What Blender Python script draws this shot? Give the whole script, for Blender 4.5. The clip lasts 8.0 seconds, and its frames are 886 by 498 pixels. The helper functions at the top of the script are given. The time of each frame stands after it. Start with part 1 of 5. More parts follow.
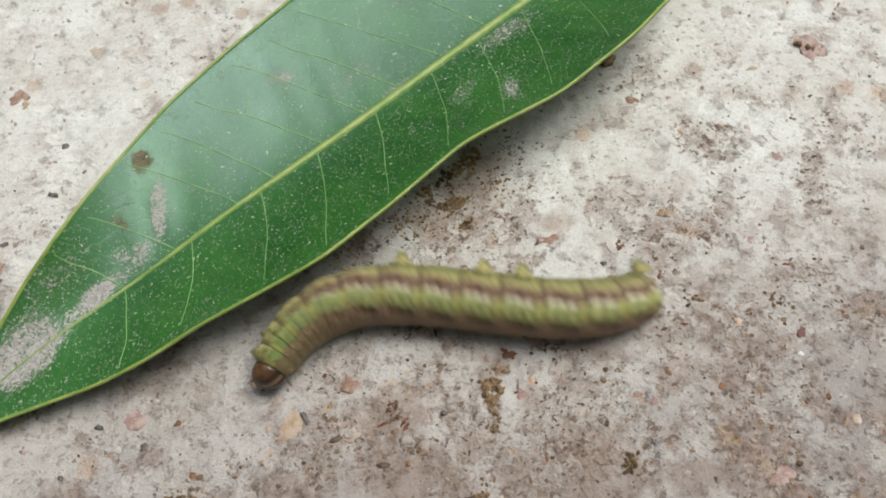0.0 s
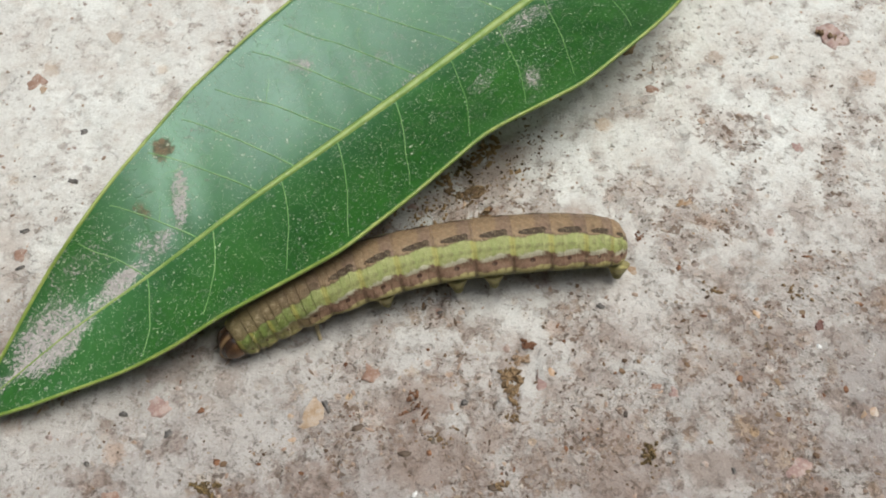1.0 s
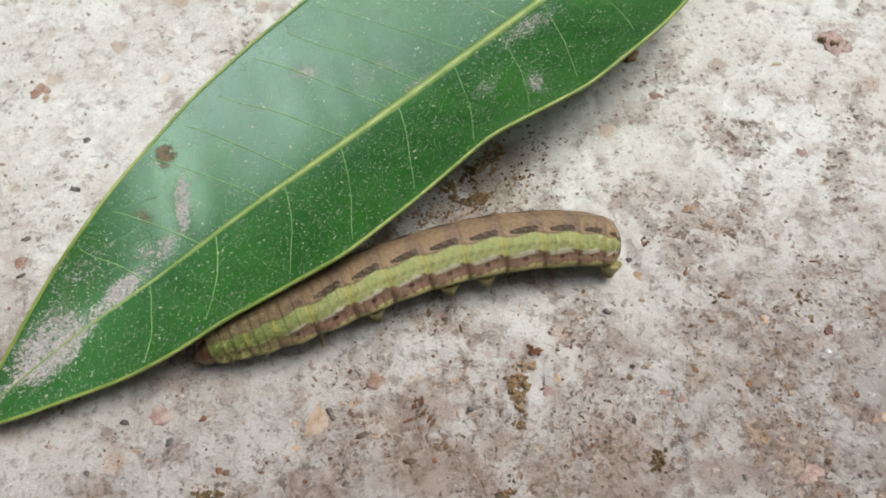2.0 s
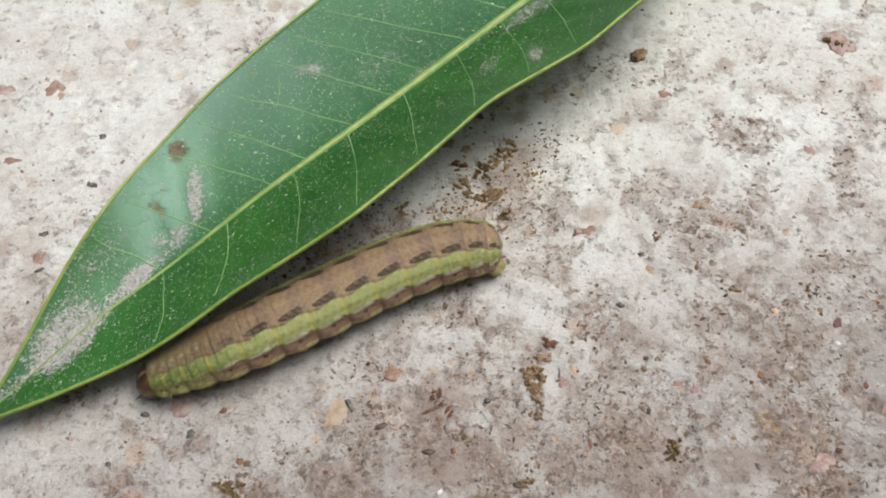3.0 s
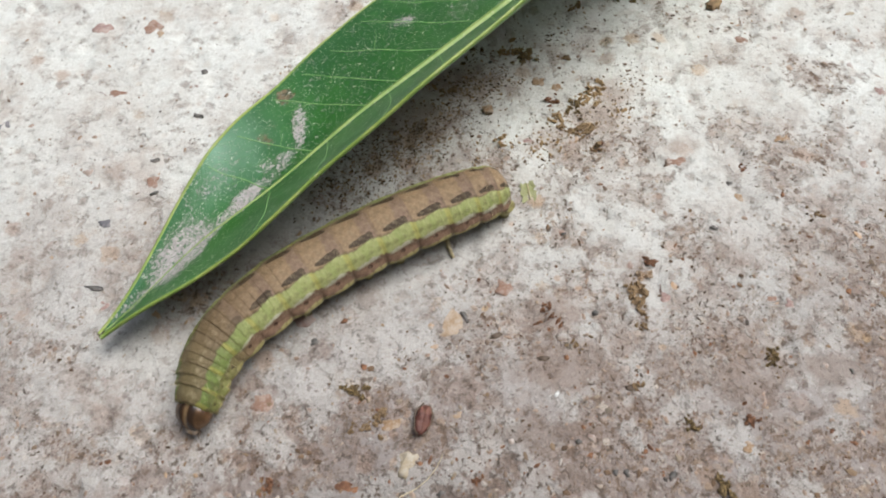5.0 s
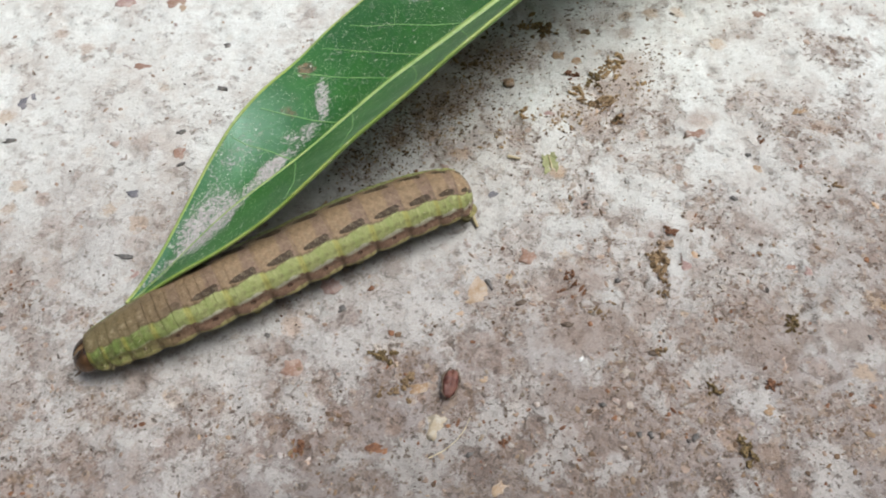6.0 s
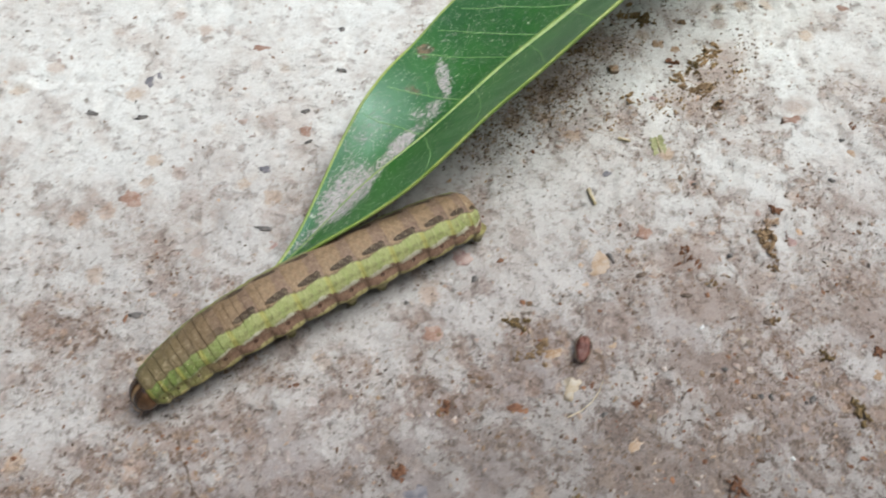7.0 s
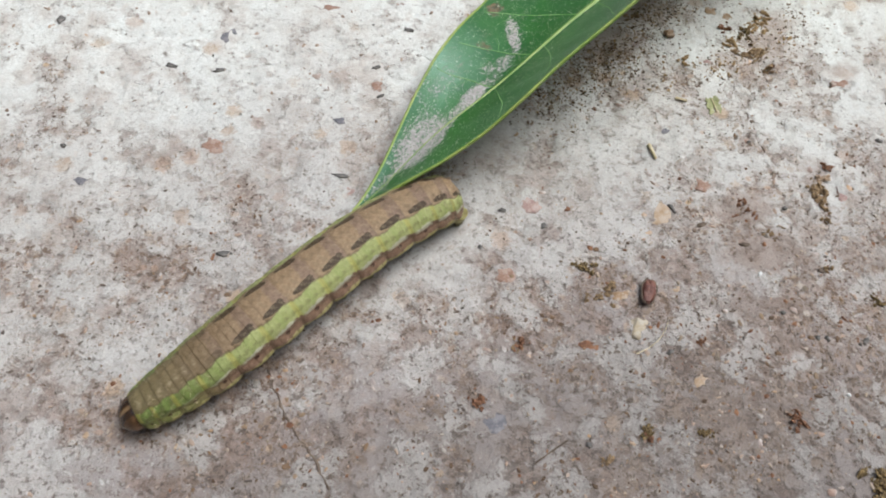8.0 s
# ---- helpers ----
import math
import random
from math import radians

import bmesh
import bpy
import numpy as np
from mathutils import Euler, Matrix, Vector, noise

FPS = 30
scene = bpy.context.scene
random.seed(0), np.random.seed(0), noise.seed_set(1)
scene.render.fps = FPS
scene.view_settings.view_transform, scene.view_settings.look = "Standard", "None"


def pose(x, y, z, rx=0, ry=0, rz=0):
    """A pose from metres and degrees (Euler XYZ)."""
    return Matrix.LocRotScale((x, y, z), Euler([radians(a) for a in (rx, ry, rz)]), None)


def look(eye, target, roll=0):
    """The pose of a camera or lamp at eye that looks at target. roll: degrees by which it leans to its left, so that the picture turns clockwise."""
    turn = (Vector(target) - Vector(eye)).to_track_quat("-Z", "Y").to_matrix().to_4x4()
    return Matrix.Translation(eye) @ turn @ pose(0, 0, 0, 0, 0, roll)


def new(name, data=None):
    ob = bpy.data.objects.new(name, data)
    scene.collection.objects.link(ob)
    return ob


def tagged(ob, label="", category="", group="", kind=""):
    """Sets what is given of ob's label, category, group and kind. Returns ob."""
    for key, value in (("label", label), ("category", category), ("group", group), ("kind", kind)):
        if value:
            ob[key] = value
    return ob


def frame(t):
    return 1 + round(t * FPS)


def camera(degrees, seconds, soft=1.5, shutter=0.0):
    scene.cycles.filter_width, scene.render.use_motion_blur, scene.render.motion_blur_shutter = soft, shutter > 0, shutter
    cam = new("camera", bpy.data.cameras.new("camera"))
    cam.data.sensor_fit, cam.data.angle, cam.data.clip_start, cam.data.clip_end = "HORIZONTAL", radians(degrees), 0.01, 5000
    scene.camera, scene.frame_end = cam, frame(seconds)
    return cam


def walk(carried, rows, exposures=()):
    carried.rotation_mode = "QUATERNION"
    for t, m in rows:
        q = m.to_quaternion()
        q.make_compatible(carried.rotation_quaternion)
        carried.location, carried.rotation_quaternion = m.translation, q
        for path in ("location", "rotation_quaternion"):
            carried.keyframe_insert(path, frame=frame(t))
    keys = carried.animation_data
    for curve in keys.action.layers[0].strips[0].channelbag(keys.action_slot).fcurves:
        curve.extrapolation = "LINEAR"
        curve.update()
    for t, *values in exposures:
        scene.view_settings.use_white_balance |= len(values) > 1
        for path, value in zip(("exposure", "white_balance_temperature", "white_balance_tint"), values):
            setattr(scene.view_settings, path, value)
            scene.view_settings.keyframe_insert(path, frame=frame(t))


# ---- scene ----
# Camera: carried close over the slab, drifting towards the near side.
cam = camera(61.03, 8.0, soft=1.9, shutter=0.4)
PATH = [
    (0.0, 0.00000, 0.00000, 0.05567, 28.178, 1.992, 0.000),
    (0.5, -0.00035, 0.00049, 0.05588, 27.303, 1.985, -0.127),
    (1.0, -0.00140, 0.00098, 0.05647, 26.292, 1.982, 0.464),
    (1.5, -0.00157, 0.00056, 0.05553, 27.387, 2.128, 0.421),
    (3.0, -0.00385, -0.00096, 0.05603, 28.113, 1.429, -0.014),
    (3.5, -0.00612, -0.00233, 0.05684, 28.398, 1.174, -0.054),
    (4.0, -0.01046, -0.00404, 0.05610, 28.107, 0.454, -0.196),
    (4.5, -0.01214, -0.00451, 0.05653, 27.888, 0.357, -0.268),
    (4.7, -0.01311, -0.00606, 0.05568, 28.424, 0.143, -0.284),
    (5.8, -0.01607, -0.01045, 0.05575, 28.121, -0.284, -0.458),
    (6.0, -0.01654, -0.01031, 0.05573, 27.614, -0.219, -0.380),
    (6.5, -0.02199, -0.01137, 0.05665, 27.042, -0.812, -0.412),
    (7.0, -0.02892, -0.01334, 0.05798, 27.106, -1.706, -0.523),
    (7.5, -0.03387, -0.01844, 0.05729, 28.100, -2.092, 0.359),
    (8.0, -0.03588, -0.01872, 0.05843, 26.914, -2.562, -0.040),
]
walk(cam, [(t, pose(x, y, z, rx, ry, rz)) for t, x, y, z, rx, ry, rz in PATH],
     exposures=((0.0, 0.04, 6550, 5), (4.0, 0.16, 6400, 7), (8.0, 0.21, 6140, 6)))

# ---- light: soft daylight from beyond the slab ----
MM = 0.001
SUN_AZ, SUN_EL = 62.0, 67.0
world = bpy.data.worlds.new("world")
scene.world = world
world.use_nodes = True
wn, wl = world.node_tree.nodes, world.node_tree.links
sky = wn.new("ShaderNodeTexSky")
sky.sky_type, sky.sun_disc = "NISHITA", False
sky.sun_elevation, sky.sun_rotation = radians(SUN_EL), radians(SUN_AZ)
sky.air_density, sky.dust_density, sky.ozone_density = 1.0, 3.5, 1.0
haze = wn.new("ShaderNodeHueSaturation")
haze.inputs["Saturation"].default_value = 0.75
wl.new(sky.outputs[0], haze.inputs["Color"])
wl.new(haze.outputs[0], wn["Background"].inputs[0])
wn["Background"].inputs[1].default_value = 0.165
lamp = bpy.data.lights.new("sun", "SUN")
lamp.energy, lamp.angle, lamp.color = 2.6, radians(36), (1.0, 0.98, 0.935)
sun = new("sun", lamp)
a, e = radians(SUN_AZ), radians(SUN_EL)
sun.matrix_world = look((math.sin(a) * math.cos(e), math.cos(a) * math.cos(e), math.sin(e)), (0, 0, 0))


# ---- small tools ----


def hash_grid(ix, iy, seed):
    n = (ix.astype(np.int64) * 374761393 + iy.astype(np.int64) * 668265263 + seed * 974634777) & 0xFFFFFFFF
    n = ((n ^ (n >> 13)) * 1274126177) & 0xFFFFFFFF
    n = n ^ (n >> 16)
    return (n & 0xFFFF) / 65535.0


def vnoise(x, y, seed):
    ix, iy = np.floor(x), np.floor(y)
    fx, fy = x - ix, y - iy
    fx, fy = fx * fx * (3 - 2 * fx), fy * fy * (3 - 2 * fy)
    a, b = hash_grid(ix, iy, seed), hash_grid(ix + 1, iy, seed)
    c, d = hash_grid(ix, iy + 1, seed), hash_grid(ix + 1, iy + 1, seed)
    return (a * (1 - fx) + b * fx) * (1 - fy) + (c * (1 - fx) + d * fx) * fy


def fbm(x, y, seed, octaves=4):
    total, amp, norm = 0.0, 1.0, 0.0
    for k in range(octaves):
        total = total + amp * vnoise(x * 2 ** k + 17.3 * k, y * 2 ** k - 9.1 * k, seed + k)
        norm += amp
        amp *= 0.5
    return total / norm


def smooth(lo, hi, x):
    t = np.clip((x - lo) / (hi - lo), 0, 1)
    return t * t * (3 - 2 * t)


def mesh_of(name, verts, faces, material, soft=True):
    me = bpy.data.meshes.new(name)
    me.from_pydata([tuple(v) for v in verts], [], [tuple(f) for f in faces])
    me.materials.append(material)
    me.polygons.foreach_set("use_smooth", [soft] * len(me.polygons))
    me.update()
    return me


def attribute(me, name, values):
    at = me.attributes.new(name, "FLOAT", "POINT")
    at.data.foreach_set("value", np.asarray(values, dtype=np.float32))


def grid_faces(nu, nv, closed=False):
    faces = []
    for i in range(nu - 1):
        for j in range(nv if closed else nv - 1):
            k = (j + 1) % nv
            faces.append((i * nv + j, (i + 1) * nv + j, (i + 1) * nv + k, i * nv + k))
    return faces


def part(name, me, parent, label="", kind=""):
    ob = new(name, me)
    ob.parent = parent
    return tagged(ob, label=label, kind=kind)


def thing(name, me, m, label, category, group="", kind=""):
    ob = new(name, me)
    ob.matrix_basis = m
    return tagged(ob, label=label, category=category, group=group, kind=kind)


def lump_mesh(name, material, seed, size, rough=0.25, freq=1.6, level=2, flat=0.0):
    """An uneven stone or crumb; size: half sizes in millimetres."""
    bm = bmesh.new()
    bmesh.ops.create_icosphere(bm, subdivisions=level, radius=1.0)
    off = Vector((seed * 3.7, seed * 1.9, seed * 5.3))
    for v in bm.verts:
        k = 1 + rough * noise.noise(v.co * freq + off) + 0.5 * rough * noise.noise(v.co * freq * 2.7 + off)
        p = v.co * k
        if flat and p.z > 1 - flat:
            p.z = 1 - flat + (p.z - 1 + flat) * 0.2
        v.co = (p.x * size[0] * MM, p.y * size[1] * MM, p.z * size[2] * MM)
    me = bpy.data.meshes.new(name)
    bm.to_mesh(me)
    bm.free()
    me.materials.append(material)
    me.polygons.foreach_set("use_smooth", [True] * len(me.polygons))
    return me


def tube_mesh(name, points, radii, material, sides=8):
    """A round, tapered strand along points (metres)."""
    pts = [Vector(p) for p in points]
    verts, up = [], Vector((0.13, 0.21, 0.97))
    for i, p in enumerate(pts):
        d = (pts[min(i + 1, len(pts) - 1)] - pts[max(i - 1, 0)]).normalized()
        s = d.cross(up).normalized()
        u = s.cross(d)
        for j in range(sides):
            a = 2 * math.pi * j / sides
            verts.append(p + (s * math.cos(a) + u * math.sin(a)) * radii[i])
    faces = grid_faces(len(pts), sides, True)
    faces.append(tuple(range(sides))[::-1])
    n = (len(pts) - 1) * sides
    faces.append(tuple(range(n, n + sides)))
    return mesh_of(name, verts, faces, material)


# ---- materials ----


class Nodes:
    """Short hand for a node material."""

    def __init__(self, name, rough=0.6, spec=0.5):
        self.mat = bpy.data.materials.new(name)
        self.mat.use_nodes = True
        self.t = self.mat.node_tree
        self.bsdf = self.t.nodes["Principled BSDF"]
        self.bsdf.inputs["Roughness"].default_value = rough
        self.bsdf.inputs["Specular IOR Level"].default_value = spec

    def node(self, kind, **values):
        n = self.t.nodes.new(kind)
        for key, value in values.items():
            if key == "operation":
                n.operation = value
            elif key == "blend":
                n.blend_type = value
            elif key == "feature":
                n.feature = value
        return n

    def link(self, a, b):
        self.t.links.new(a, b)

    def put(self, socket, value):
        if isinstance(value, bpy.types.NodeSocket):
            self.link(value, socket)
        else:
            socket.default_value = value

    def coords(self):
        return self.node("ShaderNodeTexCoord").outputs["Object"]

    def attr(self, name):
        n = self.node("ShaderNodeAttribute")
        n.attribute_name = name
        return n.outputs["Fac"]

    def noise(self, vec, scale, detail=4, rough=0.55, warp=0.0):
        n = self.node("ShaderNodeTexNoise")
        self.link(vec, n.inputs["Vector"])
        n.inputs["Scale"].default_value, n.inputs["Detail"].default_value = scale, detail
        n.inputs["Roughness"].default_value, n.inputs["Distortion"].default_value = rough, warp
        return n.outputs["Fac"]

    def voronoi(self, vec, scale, feature="F1", out="Distance"):
        n = self.node("ShaderNodeTexVoronoi", feature=feature)
        self.link(vec, n.inputs["Vector"])
        n.inputs["Scale"].default_value = scale
        return n.outputs[out]

    def math(self, operation, a, b=0.0, c=0.0):
        n = self.node("ShaderNodeMath", operation=operation)
        for socket, value in zip(n.inputs, (a, b, c)):
            self.put(socket, value)
        return n.outputs[0]

    def step(self, value, lo, hi, a=0.0, b=1.0):
        n = self.node("ShaderNodeMapRange")
        n.interpolation_type = "SMOOTHSTEP"
        for socket, v in zip(n.inputs, (value, lo, hi, a, b)):
            self.put(socket, v)
        return n.outputs[0]

    def mix(self, fac, a, b, blend="MIX"):
        n = self.node("ShaderNodeMix", blend=blend)
        n.data_type = "RGBA"
        self.put(n.inputs[0], fac)
        self.put(n.inputs[6], a if isinstance(a, bpy.types.NodeSocket) else (*a, 1))
        self.put(n.inputs[7], b if isinstance(b, bpy.types.NodeSocket) else (*b, 1))
        return n.outputs[2]

    def ramp(self, fac, stops, constant=False):
        n = self.node("ShaderNodeValToRGB")
        self.put(n.inputs[0], fac)
        cr = n.color_ramp
        cr.interpolation = "CONSTANT" if constant else "LINEAR"
        while len(cr.elements) < len(stops):
            cr.elements.new(0.5)
        for el, (pos, col) in zip(cr.elements, stops):
            el.position, el.color = pos, (*col, 1)
        return n.outputs[0]

    def split(self, colour, k):
        n = self.node("ShaderNodeSeparateColor")
        self.link(colour, n.inputs[0])
        return n.outputs[k]

    def bump(self, height, dist, strength=1.0, under=None):
        n = self.node("ShaderNodeBump")
        n.inputs["Strength"].default_value, n.inputs["Distance"].default_value = strength, dist
        self.link(height, n.inputs["Height"])
        if under is not None:
            self.link(under, n.inputs["Normal"])
        return n.outputs[0]

    def done(self, colour, normal=None, rough=None, sss=0.0, radius=(1, 0.5, 0.25), scale=0.001):
        self.put(self.bsdf.inputs["Base Color"], colour if isinstance(colour, bpy.types.NodeSocket) else (*colour, 1))
        if normal is not None:
            self.link(normal, self.bsdf.inputs["Normal"])
        if rough is not None:
            self.put(self.bsdf.inputs["Roughness"], rough)
        if sss:
            self.bsdf.inputs["Subsurface Weight"].default_value = sss
            self.bsdf.inputs["Subsurface Radius"].default_value = radius
            self.bsdf.inputs["Subsurface Scale"].default_value = scale
        return self.mat


def concrete_material():
    n = Nodes("weathered_concrete", 0.55, 0.5)
    co0 = n.coords()
    wear, soil = n.attr("wear"), n.attr("soil")
    # shapes are drawn out by a wandering coordinate
    drift = n.node("ShaderNodeTexNoise")
    n.link(co0, drift.inputs["Vector"])
    drift.inputs["Scale"].default_value, drift.inputs["Detail"].default_value = 900, 3
    shift = n.node("ShaderNodeVectorMath", operation="MULTIPLY_ADD")
    n.link(drift.outputs["Color"], shift.inputs[0])
    shift.inputs[1].default_value = (0.0006, 0.0005, 0.0)
    n.link(co0, shift.inputs[2])
    co = shift.outputs[0]
    broad, mid = n.noise(co, 95, 5, 0.6), n.noise(co, 430, 7, 0.70)
    small, fine = n.noise(co, 950, 5, 0.68), n.noise(co, 2600, 4, 0.7)
    shade_dirt = n.attr("shade_dirt")
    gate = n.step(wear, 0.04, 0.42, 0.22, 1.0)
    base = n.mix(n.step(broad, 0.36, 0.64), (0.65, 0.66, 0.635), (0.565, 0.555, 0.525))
    # falloff of light to the near side is mixed into the base colour
    base = n.mix(shade_dirt, base, (0.245, 0.208, 0.20))
    # soft tan stains soaked into the skin
    t = n.math("ADD", n.noise(co, 210, 6, 0.66), n.math("MULTIPLY", shade_dirt, 0.03))
    col = n.mix(n.step(t, 0.48, 0.66, 0.0, 0.62), base, n.mix(shade_dirt, (0.385, 0.315, 0.27), (0.22, 0.165, 0.14)))
    t = n.math("ADD", n.noise(co0, 560, 5, 0.66), n.math("MULTIPLY", shade_dirt, 0.035))
    col = n.mix(n.math("MULTIPLY", gate, n.step(t, 0.50, 0.66, 0.0, 0.60)), col, n.mix(shade_dirt, (0.385, 0.325, 0.29), (0.255, 0.195, 0.17)))
    col = n.mix(n.step(small, 0.52, 0.68, 0.0, 0.26), col, (0.36, 0.33, 0.295))
    # broad soft stains over the worn stretches
    t = n.math("MULTIPLY", n.step(wear, 0.06, 0.50), n.step(n.noise(co, 300, 5, 0.65), 0.36, 0.60, 0.15, 1.0))
    col = n.mix(n.math("MULTIPLY", t, 0.5), col, n.mix(shade_dirt, (0.41, 0.345, 0.31), (0.25, 0.19, 0.16)))
    # worn skin lets the brown body show
    w = n.math("ADD", n.math("MULTIPLY", mid, 1.25), n.math("MULTIPLY", small, 0.62))
    w = n.math("ADD", w, n.math("ADD", n.math("MULTIPLY", wear, 0.27), n.math("MULTIPLY", shade_dirt, 0.03)))
    worn = n.math("ADD", n.math("MULTIPLY", n.step(w, 0.975, 1.17), 0.75), n.math("MULTIPLY", n.step(w, 1.045, 1.075), 0.25))
    body = n.mix(n.step(n.noise(co, 1300, 4, 0.65), 0.40, 0.62), (0.32, 0.25, 0.215), (0.18, 0.13, 0.105))
    col = n.mix(n.math("MULTIPLY", worn, n.math("ADD", 0.58, n.math("MULTIPLY", shade_dirt, 0.16))), col, body)
    # lime film and flecks left standing
    l = n.noise(co, 260, 6, 0.68)
    l = n.math("ADD", n.math("MULTIPLY", n.step(l, 0.42, 0.66), 0.85), n.math("MULTIPLY", n.step(l, 0.525, 0.545), 0.15))
    col = n.mix(n.math("MULTIPLY", l, n.math("ADD", 0.20, n.math("MULTIPLY", shade_dirt, 0.24))), col, n.mix(shade_dirt, (0.58, 0.575, 0.55), (0.34, 0.318, 0.305)))
    col = n.mix(n.step(n.noise(co, 1900, 4, 0.7), 0.58, 0.67, 0.0, 0.42), col, (0.62, 0.62, 0.60))
    # sand grains of several colours
    cell, dist = n.voronoi(co, 1150, out="Color"), n.voronoi(co, 1150)
    pick = n.math("MULTIPLY", n.step(n.split(cell, 0), 0.84, 0.86), n.step(dist, 0.44, 0.30))
    sand = n.ramp(n.split(cell, 1), ((0.0, (0.50, 0.35, 0.25)), (0.3, (0.28, 0.18, 0.13)), (0.55, (0.58, 0.50, 0.42)), (0.8, (0.19, 0.17, 0.165)), (1.0, (0.52, 0.35, 0.19))))
    col = n.mix(n.math("MULTIPLY", n.math("MULTIPLY", pick, 0.75), gate), col, sand)
    # aggregate just showing
    cell2, dist2 = n.voronoi(co, 360, out="Color"), n.voronoi(co, 360)
    edge = n.math("ADD", dist2, n.math("MULTIPLY", fine, 0.55))
    pick2 = n.math("MULTIPLY", n.step(n.split(cell2, 0), 0.80, 0.83), n.step(edge, 0.66, 0.48))
    agg = n.ramp(n.split(cell2, 2), ((0.0, (0.40, 0.27, 0.19)), (0.35, (0.34, 0.26, 0.22)), (0.6, (0.33, 0.30, 0.28)), (0.85, (0.46, 0.31, 0.18)), (1.0, (0.25, 0.17, 0.13))))
    col = n.mix(n.math("MULTIPLY", pick2, 0.60), col, agg)
    # rusty and umber flecks, crowding on the dirtier ground
    f1 = n.math("ADD", n.noise(co, 1250, 4, 0.7), n.math("ADD", n.math("MULTIPLY", shade_dirt, 0.012), n.math("MULTIPLY", wear, 0.05)))
    col = n.mix(n.math("MULTIPLY", gate, n.step(f1, 0.583, 0.618, 0.0, 0.85)), col, n.mix(fine, (0.07, 0.04, 0.026), (0.19, 0.115, 0.07)))
    f2 = n.math("ADD", n.noise(co0, 780, 5, 0.7), n.math("MULTIPLY", shade_dirt, 0.034))
    col = n.mix(n.math("MULTIPLY", gate, n.step(f2, 0.575, 0.63, 0.0, 0.62)), col, (0.27, 0.19, 0.13))
    # broad patches where the smooth lilac-grey skin is left
    skin = n.math("ADD", n.noise(co, 135, 7, 0.66), n.math("MULTIPLY", n.math("SUBTRACT", fine, 0.5), 0.12))
    skin = n.math("ADD", skin, n.math("MULTIPLY", n.math("SUBTRACT", mid, 0.5), 0.18))
    skin = n.math("MULTIPLY", n.step(skin, 0.500, 0.545), n.math("ADD", 0.15, n.math("MULTIPLY", shade_dirt, 0.62)))
    col = n.mix(skin, col, n.mix(shade_dirt, (0.59, 0.58, 0.56), (0.435, 0.410, 0.392)))
    # and soft rosy brown ones
    rosy = n.math("ADD", n.noise(co0, 175, 7, 0.68), n.math("MULTIPLY", n.math("SUBTRACT", small, 0.5), 0.15))
    rosy = n.math("ADD", rosy, n.math("MULTIPLY", n.math("SUBTRACT", fine, 0.5), 0.10))
    rosy = n.math("MULTIPLY", n.step(rosy, 0.535, 0.595), n.math("ADD", 0.10, n.math("MULTIPLY", shade_dirt, 0.56)))
    col = n.mix(rosy, col, n.mix(n.step(small, 0.36, 0.64), (0.28, 0.190, 0.150), (0.13, 0.082, 0.062)))
    # crumbs of skin and dirt where the two meet
    bits = n.math("ADD", n.noise(co0, 1500, 4, 0.7), n.math("MULTIPLY", rosy, 0.06))
    col = n.mix(n.math("MULTIPLY", n.step(bits, 0.572, 0.612), n.math("MULTIPLY", shade_dirt, 0.75)), col, n.mix(small, (0.115, 0.075, 0.055), (0.055, 0.04, 0.032)))
    # single stains with ragged edges
    st = n.math("ADD", n.attr("stain"), n.math("MULTIPLY", n.math("SUBTRACT", n.noise(co, 620, 6, 0.72), 0.5), 0.9))
    st = n.math("MULTIPLY", n.step(st, 0.22, 0.62), 0.72)
    col = n.mix(st, col, n.mix(shade_dirt, n.mix(small, (0.40, 0.32, 0.275), (0.27, 0.205, 0.17)), n.mix(small, (0.24, 0.172, 0.142), (0.125, 0.087, 0.07))))
    # the nearest strip is darkened further, light falloff put into its colour
    col = n.mix(n.step(shade_dirt, 0.92, 1.3, 0.0, 0.5), col, (0.13, 0.108, 0.098))
    # dark grit and pin holes, thicker where the skin is worn
    g = n.math("ADD", n.noise(co, 1750, 3, 0.6), n.math("MULTIPLY", worn, 0.045))
    grit = n.step(g, 0.645, 0.68)
    g2 = n.math("ADD", n.noise(co, 4300, 2, 0.6), n.math("MULTIPLY", worn, 0.05))
    pin = n.step(g2, 0.66, 0.72)
    col = n.mix(n.math("MULTIPLY", n.math("MULTIPLY", pin, gate), 0.62), col, (0.12, 0.085, 0.065))
    col = n.mix(n.math("MULTIPLY", n.math("MULTIPLY", grit, n.step(wear, 0.02, 0.30, 0.45, 1.0)), 0.84), col, n.mix(small, (0.045, 0.036, 0.032), (0.14, 0.09, 0.055)))
    # earth washed into the belt of dirt
    s = n.math("ADD", n.math("MULTIPLY", fine, 0.6), n.math("MULTIPLY", small, 0.5))
    s = n.step(n.math("ADD", s, n.math("MULTIPLY", soil, 0.42)), 0.72, 0.92)
    earth = n.mix(n.step(n.noise(co, 3200, 4, 0.7), 0.36, 0.64), (0.045, 0.032, 0.022), (0.27, 0.19, 0.125))
    col = n.mix(n.math("MULTIPLY", s, 0.85), col, earth)
    # near-side falloff once more, as a thin darker tint over everything
    col = n.mix(n.math("MULTIPLY", shade_dirt, 0.12), col, (0.18, 0.155, 0.14))
    tone = n.ramp(n.noise(co0, 6200, 3, 0.7), ((0.30, (0.85, 0.845, 0.84)), (0.70, (1.08, 1.08, 1.08))))
    col = n.mix(1.0, col, tone, "MULTIPLY")
    h = n.math("ADD", n.math("MULTIPLY", fine, 0.8), n.math("MULTIPLY", n.noise(co0, 7000, 3, 0.7), 0.35))
